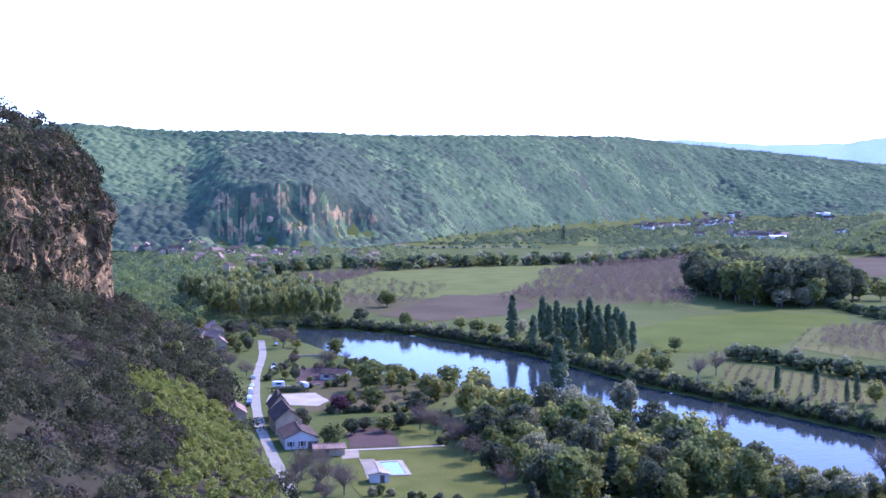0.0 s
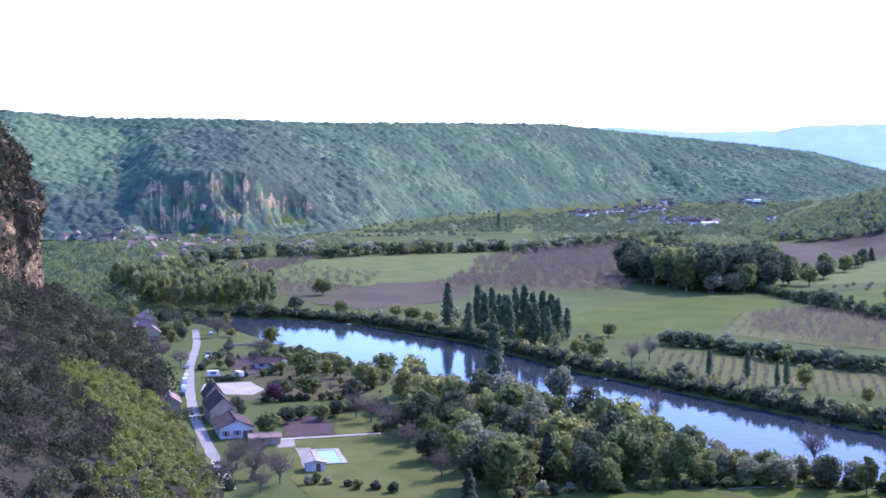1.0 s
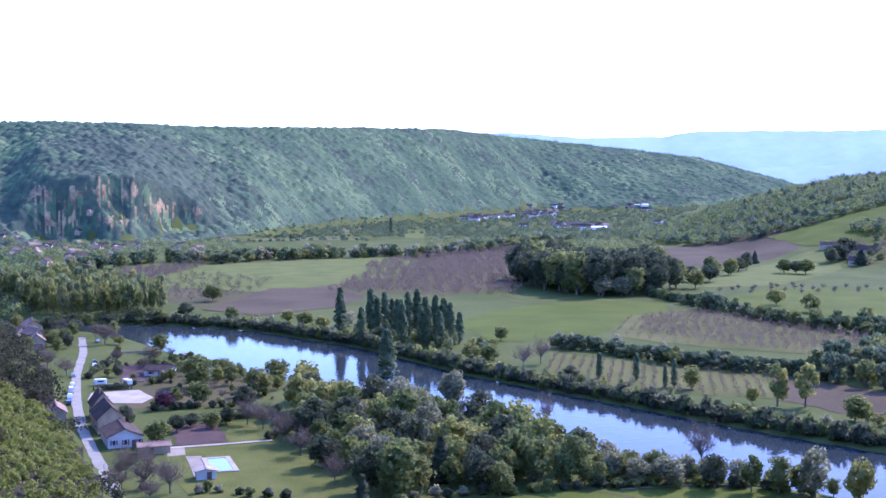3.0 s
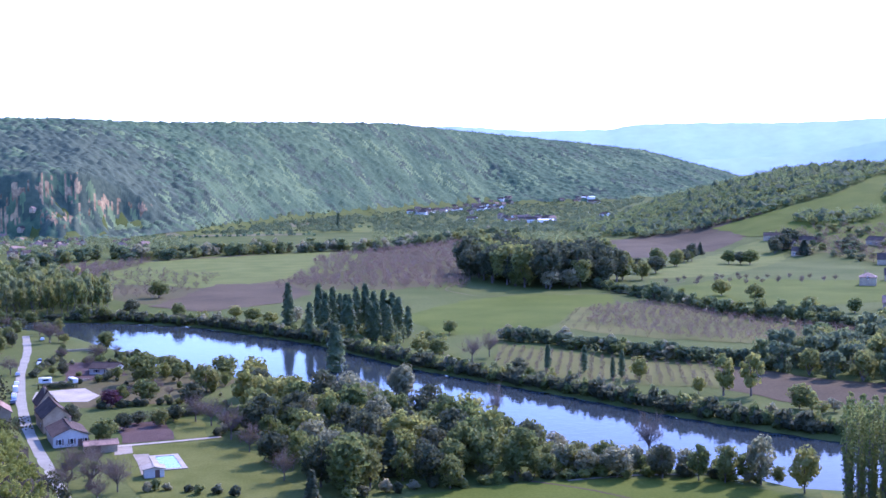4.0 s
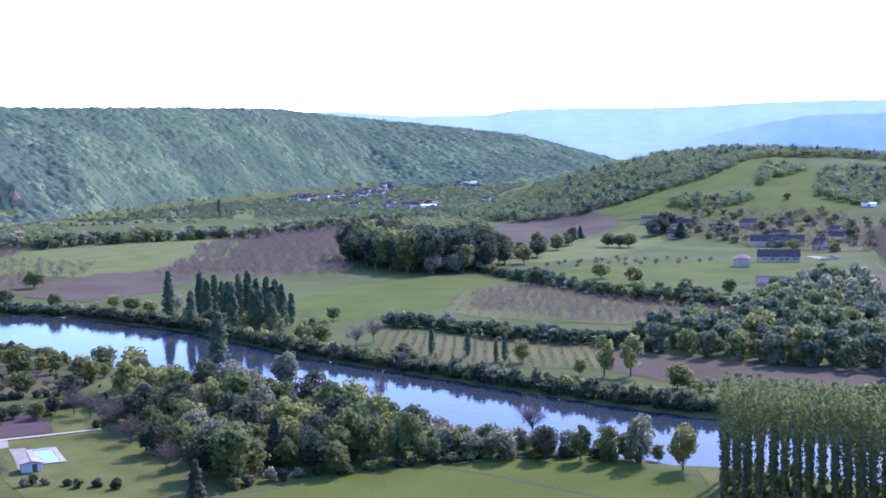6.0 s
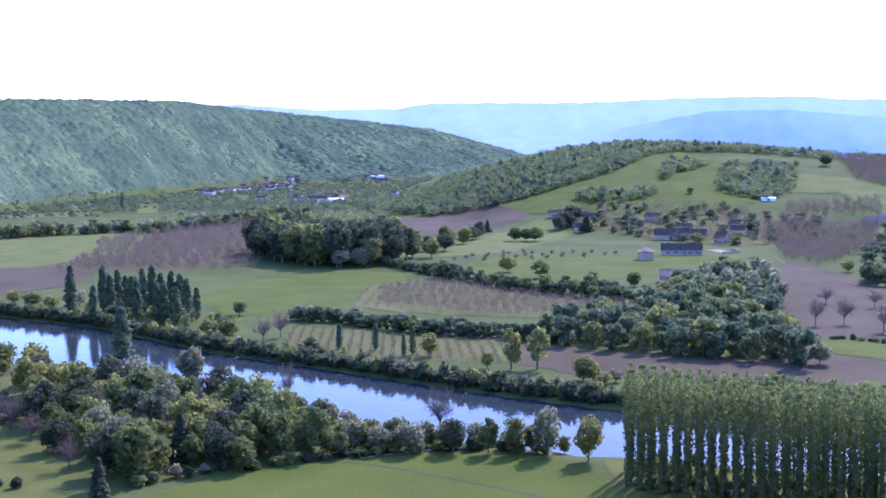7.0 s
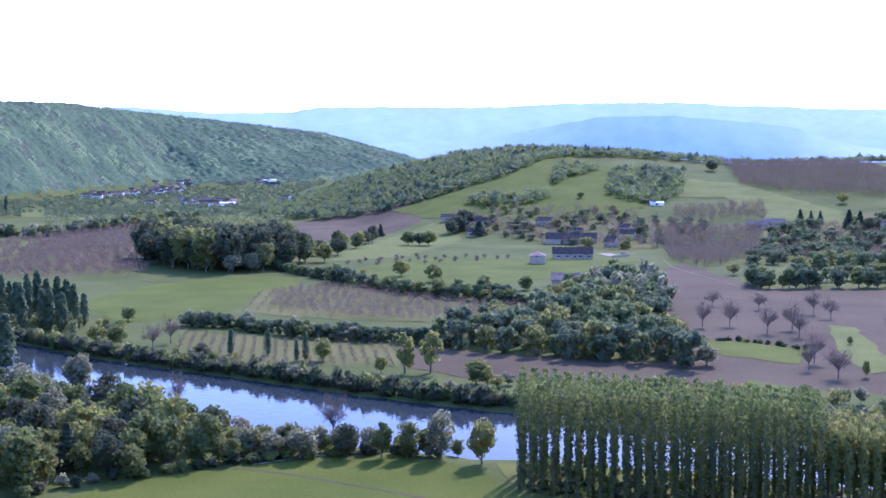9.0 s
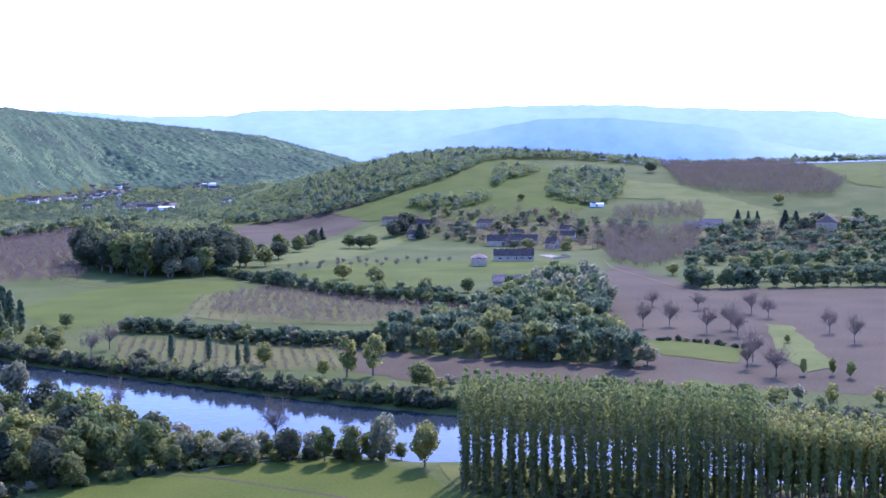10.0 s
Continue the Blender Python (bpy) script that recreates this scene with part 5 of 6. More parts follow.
near, rest = thin(p[~scrubby & (p[:, 1] < 420)], 7.4), thin(p[~scrubby & (p[:, 1] >= 420)], 7.6)
pick = rng.uniform(size=len(near))
thicket("woodland", near[pick < 0.68], "slope", "dark oak and juniper wood on the steep slope", 230, 3.9, 0.56)
thicket("woodland", near[(pick >= 0.68) & (pick < 0.84)], "slope_grey", "grey-green budding oaks on the steep slope", 220, 3.7, 0.55)
thicket("woodland", near[pick >= 0.84], "slope_brown", "brown leafless oaks on the steep slope", 200, 3.6, 0.5)
pick = rng.uniform(size=len(rest))
thicket("woodland", rest[pick < 0.6], "slope", "dark oak wood under the cliff", 110, 3.9, 0.8)
thicket("woodland", rest[(pick >= 0.6) & (pick < 0.82)], "slope_grey", "lighter green trees under the cliff", 110, 3.9, 0.8)
thicket("woodland", rest[pick >= 0.82], "slope_brown", "brown leafless trees under the cliff", 140, 3.6, 0.7)
thicket("woodland", thin(p[scrubby], 3.0), "scrub", "bright yellow-green scrub on the lower slope", 90, 1.7, 0.55)

# ---- far blue hills, haze put into their colour and glow ----


def far_hills(name, rows, r0, r1, mat, label):
    az = np.arange(-25, 56, 0.25)
    el = np.interp(az, [a for a, e in rows], [e for a, e in rows]) + 0.012 * np.sin(az * 5.3 + 1) + 0.012 * np.sin(az * 13) + 0.008 * np.sin(az * 29)
    k = 12
    verts = []
    for i in range(k):
        u = i / (k - 1)
        r = r0 + (r1 - r0) * u
        z = -2 + (82 + r1 * np.tan(np.radians(el))) * u ** 0.8 + 6 * np.sin(az * 3 + u * 5) * u * (1 - u)
        verts.append(np.stack([r * np.sin(np.radians(az)), r * np.cos(np.radians(az)), z], 1))
    n = len(az)
    faces = [(i * n + j, i * n + j + 1, (i + 1) * n + j + 1, (i + 1) * n + j) for i in range(k - 1) for j in range(n - 1)]
    ob = link(name, np.vstack(verts), faces, mat, flat=False)
    return tagged(ob, label, "hills", kind="structure")


# pale blue base plus faint emission imitates the haze before the hills
def haze_glow_material(name, colour, glow):
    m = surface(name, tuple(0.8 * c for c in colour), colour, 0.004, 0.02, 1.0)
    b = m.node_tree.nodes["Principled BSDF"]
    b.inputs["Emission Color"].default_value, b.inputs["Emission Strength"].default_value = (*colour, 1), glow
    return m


far_hills("backdrop", [(-25, 0), (5, 1.8), (10.5, 2.05), (12.2, 1.93), (14, 1.79), (17.5, 1.84), (18.7, 2.05), (21.5, 2.07), (24.5, 2.03), (27, 2.06), (29.3, 2.17), (32.3, 2.2), (35.4, 2.16), (36.6, 2.02), (38.9, 1.97), (40.2, 1.86), (43.7, 1.77), (44.5, 1.56), (46, 1.39), (56, 1.2)], 4300, 4800, haze_glow_material("blue_haze_glow", (0.25, 0.315, 0.42), 0.28), "pale blue hazy hills on the horizon")
far_hills("backdrop", [(-25, -1), (26, 0.6), (29.3, 1.24), (31.3, 1.58), (34.3, 1.6), (36.8, 1.36), (38.7, 1.17), (39.9, 0.95), (40.4, 0.63), (43, 0.1), (56, -0.8)], 4000, 4250, haze_glow_material("nearer_blue_haze_glow", (0.242, 0.306, 0.41), 0.275), "slightly darker blue wooded ridge in the haze")

# ---- rock ----


def near_cliff():
    ys = np.arange(395, 668, 1.1)
    back = np.concatenate([[-5, -2], np.linspace(-0.5, 3.2, 26), np.linspace(3.6, 9, 10), np.linspace(9.3, 13.2, 14), np.linspace(14, 27, 9)])
    y, b = np.meshgrid(ys, back, indexing="ij")
    x = np.interp(y, CLIFF_Y, CLIFF_X) - b
    z = land(x, y)
    bed = np.floor((z + 1.5 * ripple(y, z, 14.0)) / 4.5)
    block = np.floor((y + 3 * chance(bed) + 1.2 * ripple(z, y, 3.0)) / 5.5)
    crack = np.floor((y + 0.8 * ripple(z, y, 5.0)) / 1.7)
    out = 1.6 * chance(bed) + 4.4 * chance(block, bed) + 2.2 * chance(crack, bed) + 1.4 * ripple(y, z, 11.0) + 0.25 * rng.normal(size=y.shape) - 1.0
    x = x + out * smooth((z - land(x + b - 2, y) + 8) / 16) + 0.8
    n, k = len(back), len(ys)
    faces = [(i * n + j, (i + 1) * n + j, (i + 1) * n + j + 1, i * n + j + 1) for i in range(k - 1) for j in range(n - 1)]
    ob = link("cliff", np.stack([x, y, z + 0.3], -1).reshape(-1, 3), faces, M["rock"])
    tagged(ob, "weathered orange and grey limestone cliff with ledges", "cliff", kind="structure")
    # bushes on the ledges
    cover = ripple(y, z * 1.3, 7.0) + 0.6 * ripple(z, y, 3.0) + 0.35 * rng.normal(size=y.shape) + 0.9 * smooth((z - 72) / 16) + 0.25
    cover -= 0.7 * smooth((y - 566) / 14) * (z < 74)
    i, j = np.nonzero((cover > 0.12) & (rng.uniform(size=y.shape) < 0.36))
    at = np.stack([x[i, j] + 0.5, y[i, j], z[i, j] + 0.8], 1)
    per = 13
    d = ball(len(at) * per, rng).reshape(-1, per, 3)
    pts = at[:, None, :] + d * (rng.uniform(0.9, 2.6, len(at))[:, None] * rng.uniform(0.7, 1.0, (len(at), per)))[:, :, None]
    v, f = cards(pts.reshape(-1, 3), d.reshape(-1, 3), 0.8, rng)
    tagged(link("shrubbery", v, f.tolist(), M["slope"]), "dark bushes clinging to the cliff ledges", "shrubbery", kind="stuff")


near_cliff()


# ---- buildings ----


def box(bm, x0, x1, y0, y1, z0, z1):
    m = Matrix.Translation(((x0 + x1) / 2, (y0 + y1) / 2, (z0 + z1) / 2)) @ Matrix.Diagonal((x1 - x0, y1 - y0, z1 - z0, 1))
    return bmesh.ops.create_cube(bm, size=1.0, matrix=m)["verts"]


def solid(name, parent, material, *boxes, label="", bevel=0.0):
    bm = bmesh.new()
    for b in boxes:
        box(bm, *b)
    if bevel:
        bmesh.ops.bevel(bm, geom=bm.edges[:], offset=bevel, segments=1, affect="EDGES")
    return part(name, bm, material, parent, label)


def gable_walls(wide, long, eaves, rise):
    """Four walls and both gable triangles as one closed body; the length runs along y."""
    bm = bmesh.new()
    w, l = wide / 2, long / 2
    ring = []
    for y in (-l, l):
        ring.append([bm.verts.new(c) for c in ((-w, y, -1), (w, y, -1), (w, y, eaves), (0, y, eaves + rise), (-w, y, eaves))])
    bm.faces.new(ring[0])
    bm.faces.new(ring[1][::-1])
    for i in range(5):
        j = (i + 1) % 5
        bm.faces.new((ring[0][i], ring[1][i], ring[1][j], ring[0][j]))
    bmesh.ops.recalc_face_normals(bm, faces=bm.faces[:])
    return bm


def gable_roof(wide, long, eaves, rise, over=0.5, thick=0.22):
    """Two sloping slabs with an overhang, standing just clear of the wall heads, and a ridge cap."""
    bm = bmesh.new()
    w, l = wide / 2, long / 2 + over
    k = rise / w
    for s in (-1, 1):
        a, b = [], []
        for y in (-l, l):
            for x, z in ((0, eaves + rise + 0.05), (s * (w + over), eaves - k * over + 0.05)):
                a.append(bm.verts.new((x, y, z)))
                b.append(bm.verts.new((x, y, z + thick)))
        for q in ((a[0], a[1], a[3], a[2]), (b[0], b[1], b[3], b[2])):
            bm.faces.new(q)
        for i, j in ((0, 1), (1, 3), (3, 2), (2, 0)):
            bm.faces.new((a[i], a[j], b[j], b[i]))
    box(bm, -0.16, 0.16, -l, l, eaves + rise + thick - 0.02, eaves + rise + thick + 0.16)
    bmesh.ops.recalc_face_normals(bm, faces=bm.faces[:])
    return bm


def hip_roof(wide, long, eaves, rise, over=0.5):
    bm = bmesh.new()
    w, l, h = wide / 2 + over, long / 2 + over, max(0.5, long / 2 - wide / 2)
    low = [bm.verts.new((x, y, eaves)) for x, y in ((-w, -l), (w, -l), (w, l), (-w, l))]
    base = [bm.verts.new((v.co.x, v.co.y, eaves - 0.2)) for v in low]
    a, b = bm.verts.new((0, -h, eaves + rise)), bm.verts.new((0, h, eaves + rise))
    for q in ((low[0], low[1], a), (low[1], low[2], b, a), (low[2], low[3], b), (low[3], low[0], a, b), base[::-1]):
        bm.faces.new(q)
    for i in range(4):
        bm.faces.new((base[i], base[(i + 1) % 4], low[(i + 1) % 4], low[i]))
    bmesh.ops.recalc_face_normals(bm, faces=bm.faces[:])
    return bm


def opening(parent, name, side, at, z, w, h, wide, long, shutters=True):
    """A window or door on one wall: surround, recessed pane, and shutters laid open."""
    m = {"front": Matrix.Translation((at, -long / 2, z)), "rear": Matrix.Translation((at, long / 2, z)) @ Matrix.Rotation(math.pi, 4, "Z"),
         "right": Matrix.Translation((wide / 2, at, z)) @ Matrix.Rotation(math.pi / 2, 4, "Z"), "left": Matrix.Translation((-wide / 2, at, z)) @ Matrix.Rotation(-math.pi / 2, 4, "Z")}[side]
    t = 0.12
    frame_ob = solid(name, parent, "white" if name == "window" else "shutter", (-w / 2 - t, -w / 2, -0.06, 0.05, 0, h), (w / 2, w / 2 + t, -0.06, 0.05, 0, h), (-w / 2 - t, w / 2 + t, -0.06, 0.05, h, h + t), (-w / 2 - t, w / 2 + t, -0.10, 0.05, -0.1, 0))
    frame_ob.matrix_basis = m
    solid("pane" if name == "window" else "panel", frame_ob, "glass" if name == "window" else "shutter", (-w / 2, w / 2, -0.03, 0.03, 0, h))
    if shutters and name == "window":
        for s in (-1, 1):
            x = s * (w * 0.75 + t + 0.05)
            solid("shutter", frame_ob, "shutter", (x - w * 0.25, x + w * 0.25, -0.07, -0.01, 0, h))
    return frame_ob


def house(name, label, x, y, turn, wide, long, eaves, rise, wall="plaster", roof="tile", openings=(), chimneys=(), hip=False, z=None, category="house", group=""):
    ob = new(name)
    if hip:
        solid("wall", ob, wall, (-wide / 2, wide / 2, -long / 2, long / 2, -1, eaves - 0.21))
        part("roof", hip_roof(wide, long, eaves, rise), roof, ob)
    else:
        part("wall", gable_walls(wide, long, eaves, rise), wall, ob)
        part("roof", gable_roof(wide, long, eaves, rise), roof, ob)
    for kind, side, at, zz, w, h in openings:
        opening(ob, kind, side, at, zz, w, h, wide, long)
    for cx, cy in chimneys:
        top = eaves + rise
        c = solid("chimney", ob, "stone", (cx - 0.35, cx + 0.35, cy - 0.3, cy + 0.3, eaves, top + 1.0))
        solid("cap", c, "tile", (cx - 0.45, cx + 0.45, cy - 0.4, cy + 0.4, top + 1.0, top + 1.15))
    ob.matrix_basis = pose(x, y, float(land(x, y)) if z is None else z, 0, 0, turn)
    return tagged(ob, label, category, group)


# the farmhouse by the lane: three roofs stepping back along it
W = "window"
house("house", "cream farmhouse with a broad white gable and brown tiled roof", -45.5, 394, 14, 10.0, 16, 3.3, 2.2, "plaster", "slate",
      [(W, "front", -3.2, 0.9, 0.9, 1.5), (W, "front", 0.2, 0.9, 0.9, 1.5), ("door", "front", 2.6, 0.0, 1.0, 2.1), (W, "front", 4.3, 0.9, 0.8, 1.4), (W, "right", -4, 0.9, 1.0, 1.4), (W, "right", 2, 0.9, 1.0, 1.4)], [(1.5, 5)])
house("house", "old stone house wing with a steep dark roof", -52.3, 417, 15, 8.5, 17, 4.8, 3.6, "stone", "slate",
      [(W, "right", -4, 1.0, 0.9, 1.3), (W, "right", 0, 1.0, 0.9, 1.3), (W, "right", 4, 1.0, 0.9, 1.3), (W, "left", -3, 1.0, 0.9, 1.3)], [(0.6, 6)])
house("house", "narrow tall stone house with a steep gable roof", -57.0, 437, 15, 6.5, 10, 5.0, 4.2, "stone", "slate",
      [(W, "front", 0, 4.6, 0.8, 1.1), (W, "right", 0, 1.0, 0.9, 1.3)], [(-0.6, -3)])
house("outbuilding", "low stone outbuilding with a flat-pitched tiled roof", -34.5, 378, 103, 5.0, 9.0, 2.3, 0.8, "stone", "tile", [("door", "left", 1, 0.0, 1.2, 1.9)], category="shed")
house("barn", "small roadside barn with a red-brown tiled roof", -70.5, 430, 12, 6.0, 12.0, 3.0, 2.0, "stone", "tile", [("door", "right", 0, 0.0, 2.0, 2.3)], category="barn")
house("house", "white riverside bungalow with a dark low roof", -45, 528, 70, 8.0, 11.0, 2.6, 1.7, "plaster", "slate", [(W, "left", -2, 0.9, 1.1, 1.2), (W, "left", 2.5, 0.9, 1.1, 1.2), (W, "front", 0, 0.9, 1.1, 1.2)])
house("shed", "pale riverside boat shed with a light roof", -22, 524, 80, 4.0, 6.0, 2.2, 0.9, "white", "steel", [("door", "front", 0, 0.0, 1.2, 1.8)], category="shed")
for x, y, turn, wide, long, eaves in ((-121, 668, 20, 8, 13, 6.0), (-115, 640, 35, 8, 11, 5.0), (-110, 622, 10, 7, 9, 4.0), (-126, 650, 60, 7, 9, 4.5)):
    house("house", "old village house with red-brown tiled roof below trees", x, y, turn, wide, long, eaves, 2.6, "stone", "tile", [(W, "front", -1.5, 1.2, 0.9, 1.3), (W, "front", 1.5, 1.2, 0.9, 1.3), (W, "right", 1.5, 1.2, 0.9, 1.3)], [(0.8, 2)], group="village houses by the lane")

house("house", "small cottage with a red-brown roof beside the copse", 252, 897, 70, 7, 11, 3.2, 2.2, "plaster", "tile", [(W, "left", -2.5, 0.9, 1.0, 1.3), (W, "left", 2.5, 0.9, 1.0, 1.3)], [(0.5, 3)])

# hamlet under the farmed hill
field("pavement", [(520, 842), (531, 845), (536, 868), (526, 872)], "path", "pale gravel yard before the manor", 0.3, amount=0.4, category="yard")
house("manor_house", "long pale stone manor wing with tall chimneys", 484, 838, 61, 10, 30, 4.4, 4.2, "stone", "slate", [(W, "left", a, 1.4, 1.3, 1.9) for a in (-12, -6, -2, 4, 10)] + [(W, "left", a, 3.2, 0.8, 0.8) for a in (-10, 2)], [(0, -13), (0, -11), (0, -2), (0, 7), (0, 12)])
house("tower_house", "square stone corner house of the manor", 440, 812, 61, 11, 11, 6.0, 3.0, "stone", "tile", [(W, "front", -2.5, 1.4, 1.1, 1.8), (W, "front", 2.5, 1.4, 1.1, 1.8), (W, "front", 0, 5.0, 1.1, 1.6), (W, "left", 0, 5.0, 1.1, 1.6)], [(2, 2)], hip=True)
house("barn", "very long stone barn with a dark roof", 560, 972, 60, 11, 44, 4.6, 4.6, "stone", "slate", [("door", "left", a, 0.0, 2.4, 3.0) for a in (-16, -4, 8)], category="barn")
house("barn", "half-hidden old barn with a sagging brown roof", 384, 668, 62, 11, 22, 4.0, 3.5, "stone", "tile", [("door", "left", 0, 0.0, 2.4, 2.8)], category="barn")
for x, y, turn, wide, long, eaves, rise in ((534, 1136, 30, 9, 14, 5, 3), (556, 1142, 70, 8, 16, 4, 3), (598, 1088, 20, 9, 18, 5, 3), (616, 969, 40, 8, 13, 5, 3.5), (573, 926, 15, 8, 11, 5, 4.5), (550, 1206, 60, 9, 18, 4.5, 2.5), (586, 1010, 75, 8, 13, 5, 3), (640, 1010, 20, 8, 12, 4, 3), (520, 1085, 50, 8, 12, 4.5, 3)):
    house("house", "stone hamlet house with a dark pitched roof", x, y, turn, wide, long, eaves, rise, "stone", "slate", [(W, "front", -2, 1.2, 1.0, 1.4), (W, "front", 2, 1.2, 1.0, 1.4), (W, "left", -3, 1.2, 1.0, 1.4), (W, "left", 3, 1.2, 1.0, 1.4)], [(0.5, 3)], group="hamlet houses")
house("farmhouse", "large hip-roofed stone farmhouse behind dark firs", 836, 878, -46, 18, 30, 7, 6, "stone", "slate", [(W, "left", a, 1.4, 1.3, 2.0) for a in (-10, -5, 0, 5, 10)], [(2, -7), (-2, 7)], hip=True)
for x, y, turn in ((772, 962, 50), (750, 958, 40), (862, 872, 40)):
    house("house", "farm building with brown tiled roof on the slope", x, y, turn, 9, 20, 4, 3, "stone", "tile", [(W, "left", -3, 1.2, 1.0, 1.4), (W, "left", 3, 1.2, 1.0, 1.4)], [(0.5, 3)], group="hill farm buildings")
house("shed", "small white-roofed shed on the hill pasture", 752, 1127, 55, 6, 14, 2.5, 1.0, "white", "white", [("door", "left", 0, 0.0, 2.0, 2.0)], category="shed")

# far village under the cliffs and the town on the plain
FAR_HOUSES = []
for wall, roof, wide, long, eaves in (("stone", "slate", 9, 13, 6), ("stone", "tile", 8, 11, 7), ("white", "slate", 10, 16, 5)):
    FAR_HOUSES.append(house("house", "distant pale village house with a pitched roof", 0, -200, 0, wide, long, eaves, 3, wall, roof, [(W, "front", -2, 1.2, 1.1, 1.6), (W, "front", 2, 1.2, 1.1, 1.6), (W, "left", -3, 1.2, 1.1, 1.6), (W, "left", 3, 1.2, 1.1, 1.6)], group="far village houses"))
HOUSES_CLIFF = [(-355, 1460), (-340, 1462), (-322, 1451), (-304, 1461), (-298, 1397), (-254, 1316), (-272, 1473), (-236, 1345), (-227, 1571), (-247, 1560), (-197, 1297), (-201, 1453), (-294, 1453), (-205, 1210)]
HOUSES_TOWN = [(370, 2394), (411, 2447), (439, 2508), (536, 2830), (548, 2826), (572, 2859), (599, 2897), (629, 2924), (654, 2936), (553, 2706), (535, 2586), (384, 2598), (483, 2003), (512, 2043), (507, 1970), (827, 2991), (861, 3013), (878, 2998)]
for x, y in HOUSES_CLIFF + [(x + 12, y + 9) for x, y in HOUSES_CLIFF[::2]]:
    copy_thing(FAR_HOUSES[rng.integers(2)], pose(x, y, float(land(x, y)), 0, 0, rng.uniform(0, 180)) @ Matrix.Scale(rng.uniform(0.65, 0.85), 4))
for _ in range(42):
    a, r = radians(rng.uniform(-11.4, -2.8)), rng.uniform(1385, 1545)
    x, y = r * math.sin(a), r * math.cos(a)
    copy_thing(FAR_HOUSES[rng.integers(2)], pose(x, y, float(land(x, y)), 0, 0, rng.uniform(0, 180)) @ Matrix.Scale(rng.uniform(0.6, 0.9), 4))
for x, y in HOUSES_TOWN:
    for _ in range(6):
        a, b = x + rng.normal() * 34, y + rng.normal() * 40
        if land(a, b) > 14:
            continue
        copy_thing(FAR_HOUSES[rng.integers(3)], pose(a, b, float(land(a, b)), 0, 0, rng.choice([20, 65, 110])))
for x, y, long in ((484, 1960, 34), (505, 1945, 30), (400, 2430, 30), (430, 2500, 40), (560, 2690, 34), (880, 3020, 60)):
    house("warehouse", "long low white-roofed warehouse on the plain", x, y, 78, 16, long, 4, 1.6, "white", "white", [("door", "left", 0, 0.0, 3.0, 3.0)], category="warehouse", group="white sheds near the town")
for pattern in FAR_HOUSES:
    hide_away(pattern)

# ---- pool ----


def swimming_pool():
    ob = new("swimming_pool")
    ob.matrix_basis = pose(-14.6, 359, 0.1, 0, 0, 10)
    bm = bmesh.new()
    for b in ((-4.2, -2.6, -9.5, 9.5, 0, 0.22), (2.6, 4.0, -9.5, 9.5, 0, 0.22), (-2.6, 2.6, -9.5, -8.2, 0, 0.22), (-2.6, 2.6, 8.0, 9.5, 0, 0.22)):
        box(bm, *b)
    part("coping", bm, "gravel", ob, "pale stone coping")
    solid("liner", ob, "blue_liner", (-2.6, 2.6, -8.2, 8.0, -0.05, 0.02))
    solid("water", ob, "pool_water", (-2.58, 2.58, -8.18, 7.98, 0.03, 0.12))
    return tagged(ob, "garden swimming pool with pale stone coping and blue water", "pool")


swimming_pool()
house("pool_house", "small white pool house with a pale flat roof", -17.8, 343.5, 8, 5.2, 4.2, 2.3, 0.5, "plaster", "gravel", [("door", "front", 0.8, 0.0, 1.0, 2.0)], category="shed")
field("pavement", [(-25, 371), (-20.5, 371), (-17.5, 350), (-16, 346), (-21, 345), (-23, 360)], "path", "pinkish paved terrace beside the pool", 0.16, amount=0.1, category="terrace")
field("pavement", [(-31, 382), (-26, 383.5), (-25, 373), (-30, 371)], "path", "pale paved terrace at the path's end", 0.18, amount=0.1, category="terrace")


def low_wall(line, high, label):
    ob = new("garden_wall")
    for (x0, y0), (x1, y1) in zip(line, line[1:]):
        d = math.hypot(x1 - x0, y1 - y0)
        w = solid("section", ob, "stone", (0, d, -0.2, 0.2, -0.3, high), bevel=0.04)
        w.matrix_basis = pose(x0, y0, float(land(x0, y0)), 0, 0, math.degrees(math.atan2(y1 - y0, x1 - x0)))
    return tagged(ob, label, "wall")


low_wall([(-73, 596), (-62, 598), (-53, 597)], 1.0, "low pale stone wall round a garden plot")
low_wall([(-66, 503), (-58, 507), (-50, 511)], 0.8, "low pale stone wall beside the gravel yard")
low_wall([(517, 835), (535, 839), (544, 865)], 1.6, "tall pale stone wall beside the manor yard")
low_wall([(-40, 540), (-34, 533)], 0.9, "short pale wall beside the bungalow")


def box_hedge(x, y, turn, long, wide, high):
    n = int(long * 130)
    d = rng.uniform(-1, 1, (n, 3))
    k = np.argmax(np.abs(d), axis=1)
    d[np.arange(n), k] = np.sign(d[np.arange(n), k])
    v, f = cards(d * [long / 2, wide / 2, high / 2] + [0, 0, high / 2], d, 0.42, rng)
    ob = link("hedge", v, f.tolist(), M["dark"])
    ob.matrix_basis = pose(x, y, float(land(x, y)), 0, 0, turn)
    return tagged(ob, "clipped dark green box hedge beside the yard", "hedge")


box_hedge(-60, 494, 6, 14, 1.4, 1.8)
box_hedge(-14, 428, 8, 22, 2.0, 2.2)

# ---- vehicles along the lane ----


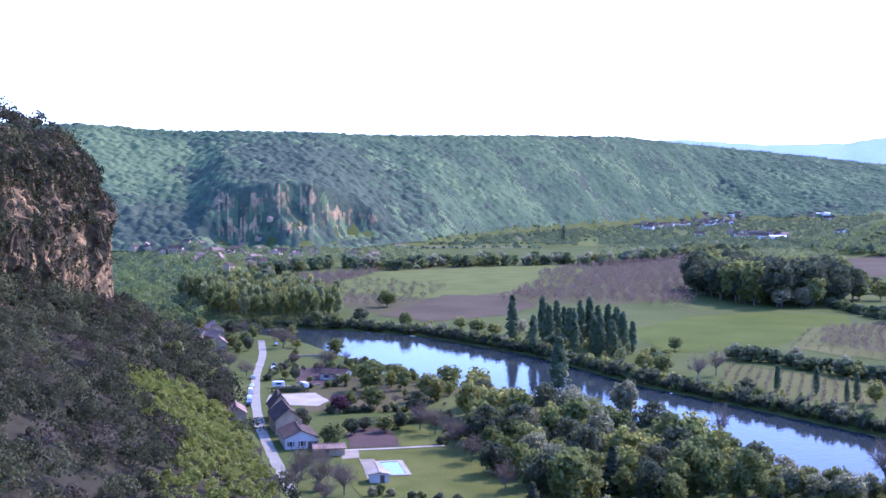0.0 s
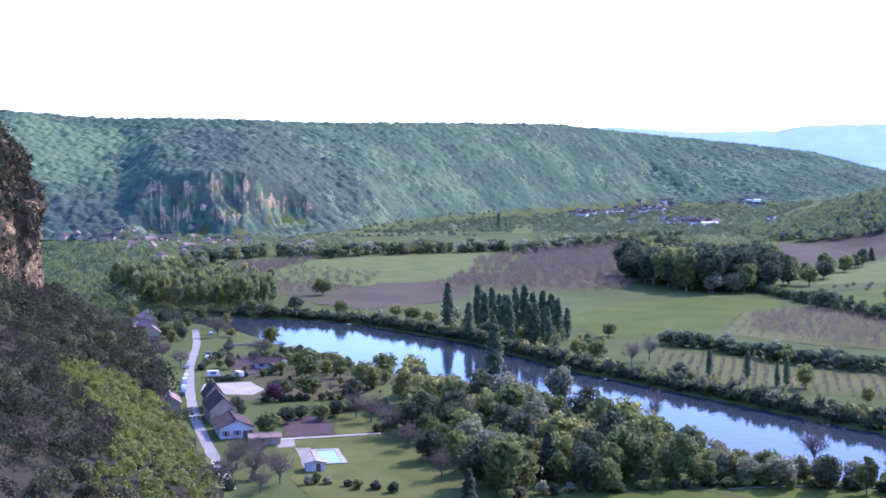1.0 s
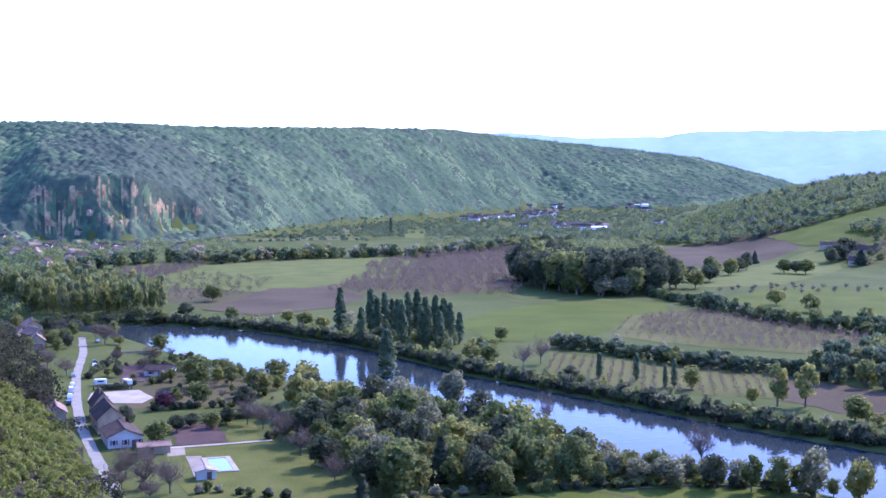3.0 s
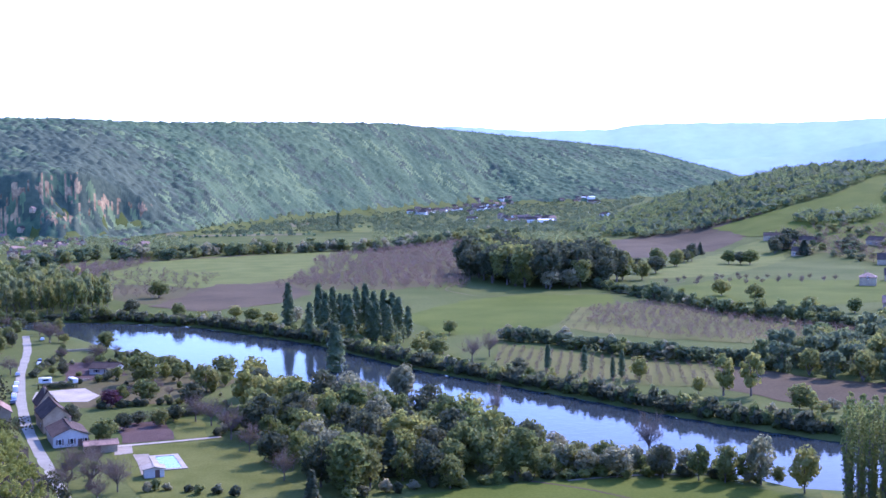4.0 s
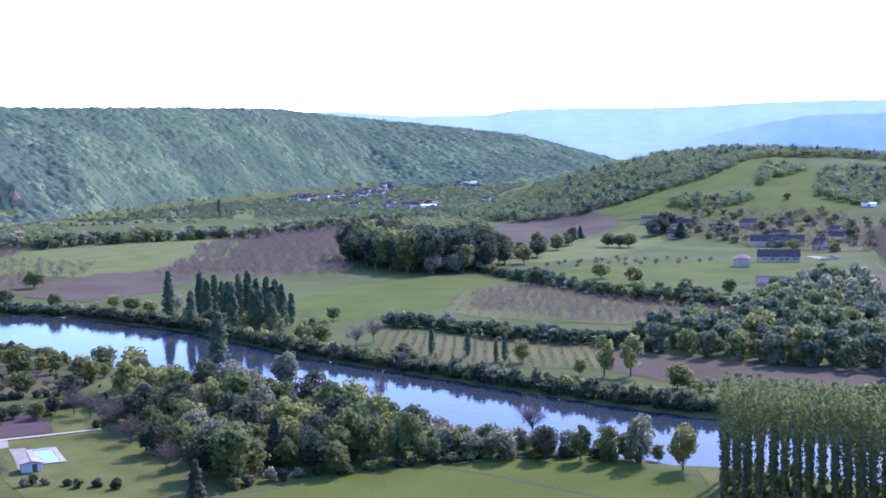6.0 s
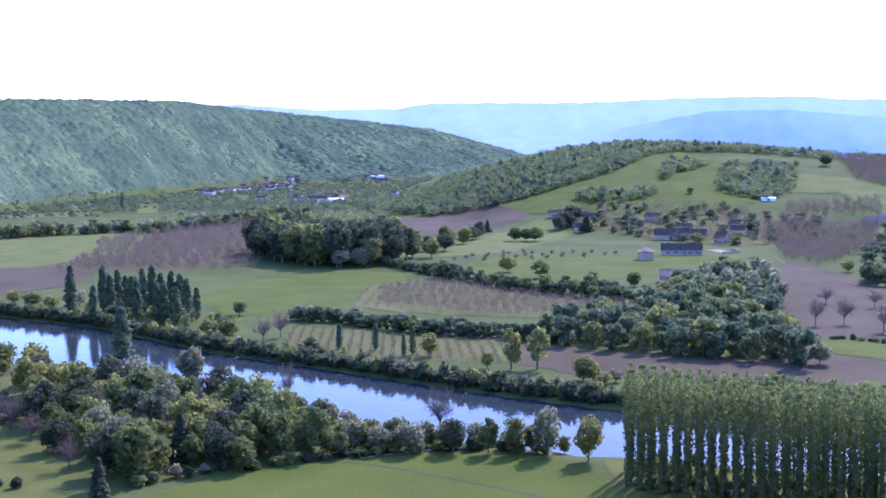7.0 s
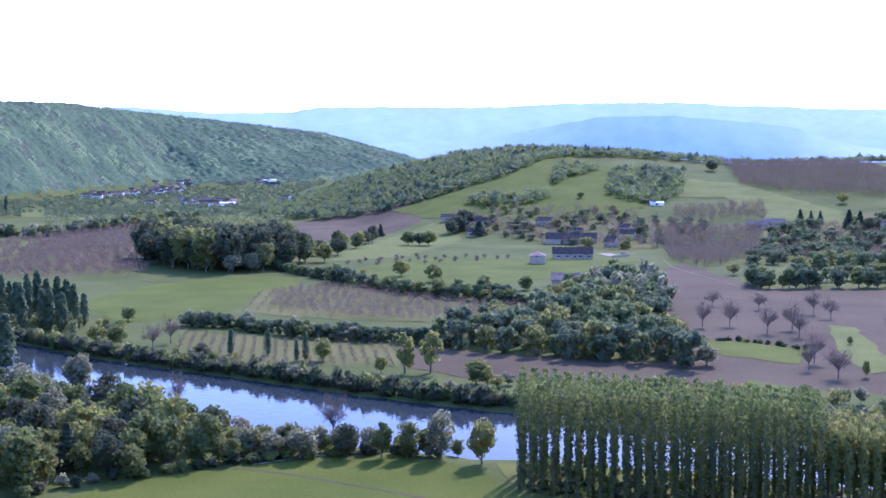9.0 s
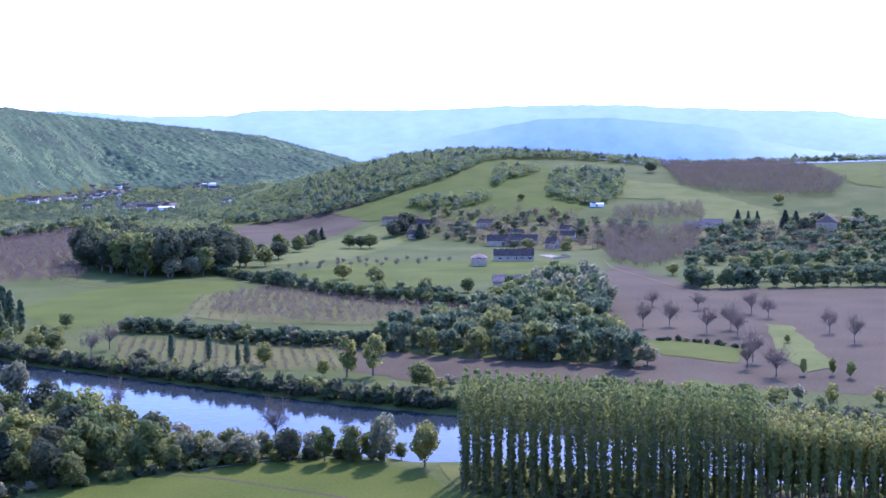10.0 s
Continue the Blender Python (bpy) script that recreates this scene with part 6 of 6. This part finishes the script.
def car(x, y, turn, paint, label, long=4.2, high=1.45, van=False):
    ob = new("van" if van else "car")
    w = 0.88 if not van else 1.0
    if van:
        side = [(-long / 2, 0.35), (-long / 2, high), (long * 0.22, high), (long * 0.36, high * 0.62), (long / 2, high * 0.52), (long / 2, 0.35)]
    else:
        side = [(-long / 2, 0.35), (-long / 2, 0.85), (-long * 0.38, 0.95), (-long * 0.28, high), (long * 0.08, high), (long * 0.24, 0.95), (long / 2, 0.8), (long / 2, 0.35)]
    bm = bmesh.new()
    a = [bm.verts.new((-w, p, z)) for p, z in side]
    b = [bm.verts.new((w, p, z)) for p, z in side]
    for va, vb in zip(a, b):
        if va.co.z > 1.0:
            va.co.x, vb.co.x = -w * 0.86, w * 0.86
    bm.faces.new(a)
    bm.faces.new(b[::-1])
    for i in range(len(side)):
        j = (i + 1) % len(side)
        bm.faces.new((a[i], b[i], b[j], a[j]))
    bmesh.ops.recalc_face_normals(bm, faces=bm.faces[:])
    bmesh.ops.bevel(bm, geom=bm.edges[:], offset=0.06, segments=2, affect="EDGES")
    part("body", bm, paint, ob)
    glass_y = (-long * 0.26, long * 0.1) if not van else (long * 0.05, long * 0.24)
    for s in (-1, 1):
        solid("side_window", ob, "glass", (s * w * 0.9 - 0.05, s * w * 0.9 + 0.05, *glass_y, 0.98, high - 0.14))
    shield = solid("windscreen", ob, "glass", (-w * 0.76, w * 0.76, -0.03, 0.03, 0, 0.5))
    shield.matrix_basis = pose(0, long * (0.17 if not van else 0.305), 1.0 if not van else high * 0.62, 52 if not van else 40, 0, 0)
    for s in (-1, 1):
        for p in (-long * 0.3, long * 0.31):
            bm = bmesh.new()
            bmesh.ops.create_cone(bm, cap_ends=True, segments=14, radius1=0.33, radius2=0.33, depth=0.22, matrix=Matrix.Translation((s * (w - 0.1), p, 0.33)) @ Matrix.Rotation(math.pi / 2, 4, "Y"))
            wheel = part("wheel", bm, "rubber", ob)
            bm = bmesh.new()
            bmesh.ops.create_cone(bm, cap_ends=True, segments=10, radius1=0.19, radius2=0.17, depth=0.24, matrix=Matrix.Translation((s * (w - 0.09), p, 0.33)) @ Matrix.Rotation(math.pi / 2, 4, "Y"))
            part("rim", bm, "steel", wheel)
    ob.matrix_basis = pose(x, y, float(land(x, y)) + 0.13, 0, 0, turn)
    return tagged(ob, label, "van" if van else "car", "vehicles along the lane")


car(-74.6, 489, 9, "white", "white delivery van parked beside the lane", 5.4, 2.3, True)
car(-73.4, 478, 8, "white", "white parked car beside the lane")
car(-72.2, 470, 8, "silver", "silver-grey parked car beside the lane")
car(-71.5, 463, 8, "dark_paint", "dark parked car beside the lane")
car(-76.5, 505, 8, "white", "white parked car near the van")
car(-79.5, 528, 8, "silver", "silver parked car under roadside trees")
car(-76.0, 566, 8, "dark_paint", "dark car parked on the verge")
car(-75.0, 556, 8, "white", "white car parked on the verge")
car(-84.5, 640, 8, "white", "white car at the lane's far end")


def caravan(x, y, turn):
    ob = new("caravan")
    solid("body", ob, "white", (-1.1, 1.1, -2.4, 2.4, 0.45, 2.5), bevel=0.22)
    for s in (-1, 1):
        solid("window", ob, "glass", (s * 1.1 - 0.02, s * 1.1 + 0.02, -1.2, 1.0, 1.3, 1.95))
        bm = bmesh.new()
        bmesh.ops.create_cone(bm, cap_ends=True, segments=14, radius1=0.33, radius2=0.33, depth=0.2, matrix=Matrix.Translation((s * 0.95, 0, 0.33)) @ Matrix.Rotation(math.pi / 2, 4, "Y"))
        part("wheel", bm, "rubber", ob)
    solid("drawbar", ob, "steel", (-0.08, 0.08, 2.3, 3.4, 0.42, 0.52))
    ob.matrix_basis = pose(x, y, float(land(x, y)) + 0.1, 0, 0, turn)
    return tagged(ob, "white caravan parked on a garden plot", "caravan")


caravan(-55.5, 503, 30)
caravan(-66.0, 505, 100)

plant_joined()

for pattern in (*LEAFY, *FRESH, *PALE, *DARK, PLUM, *SHRUB, *LOMBARDY, *PLANTED, *YOUNG, *AIRY, *FAR_KINDS, *FAR_PALE, *FAR_FRESH, *FAR_SHRUB, SPRUCE, *BARE):
    hide_away(pattern)
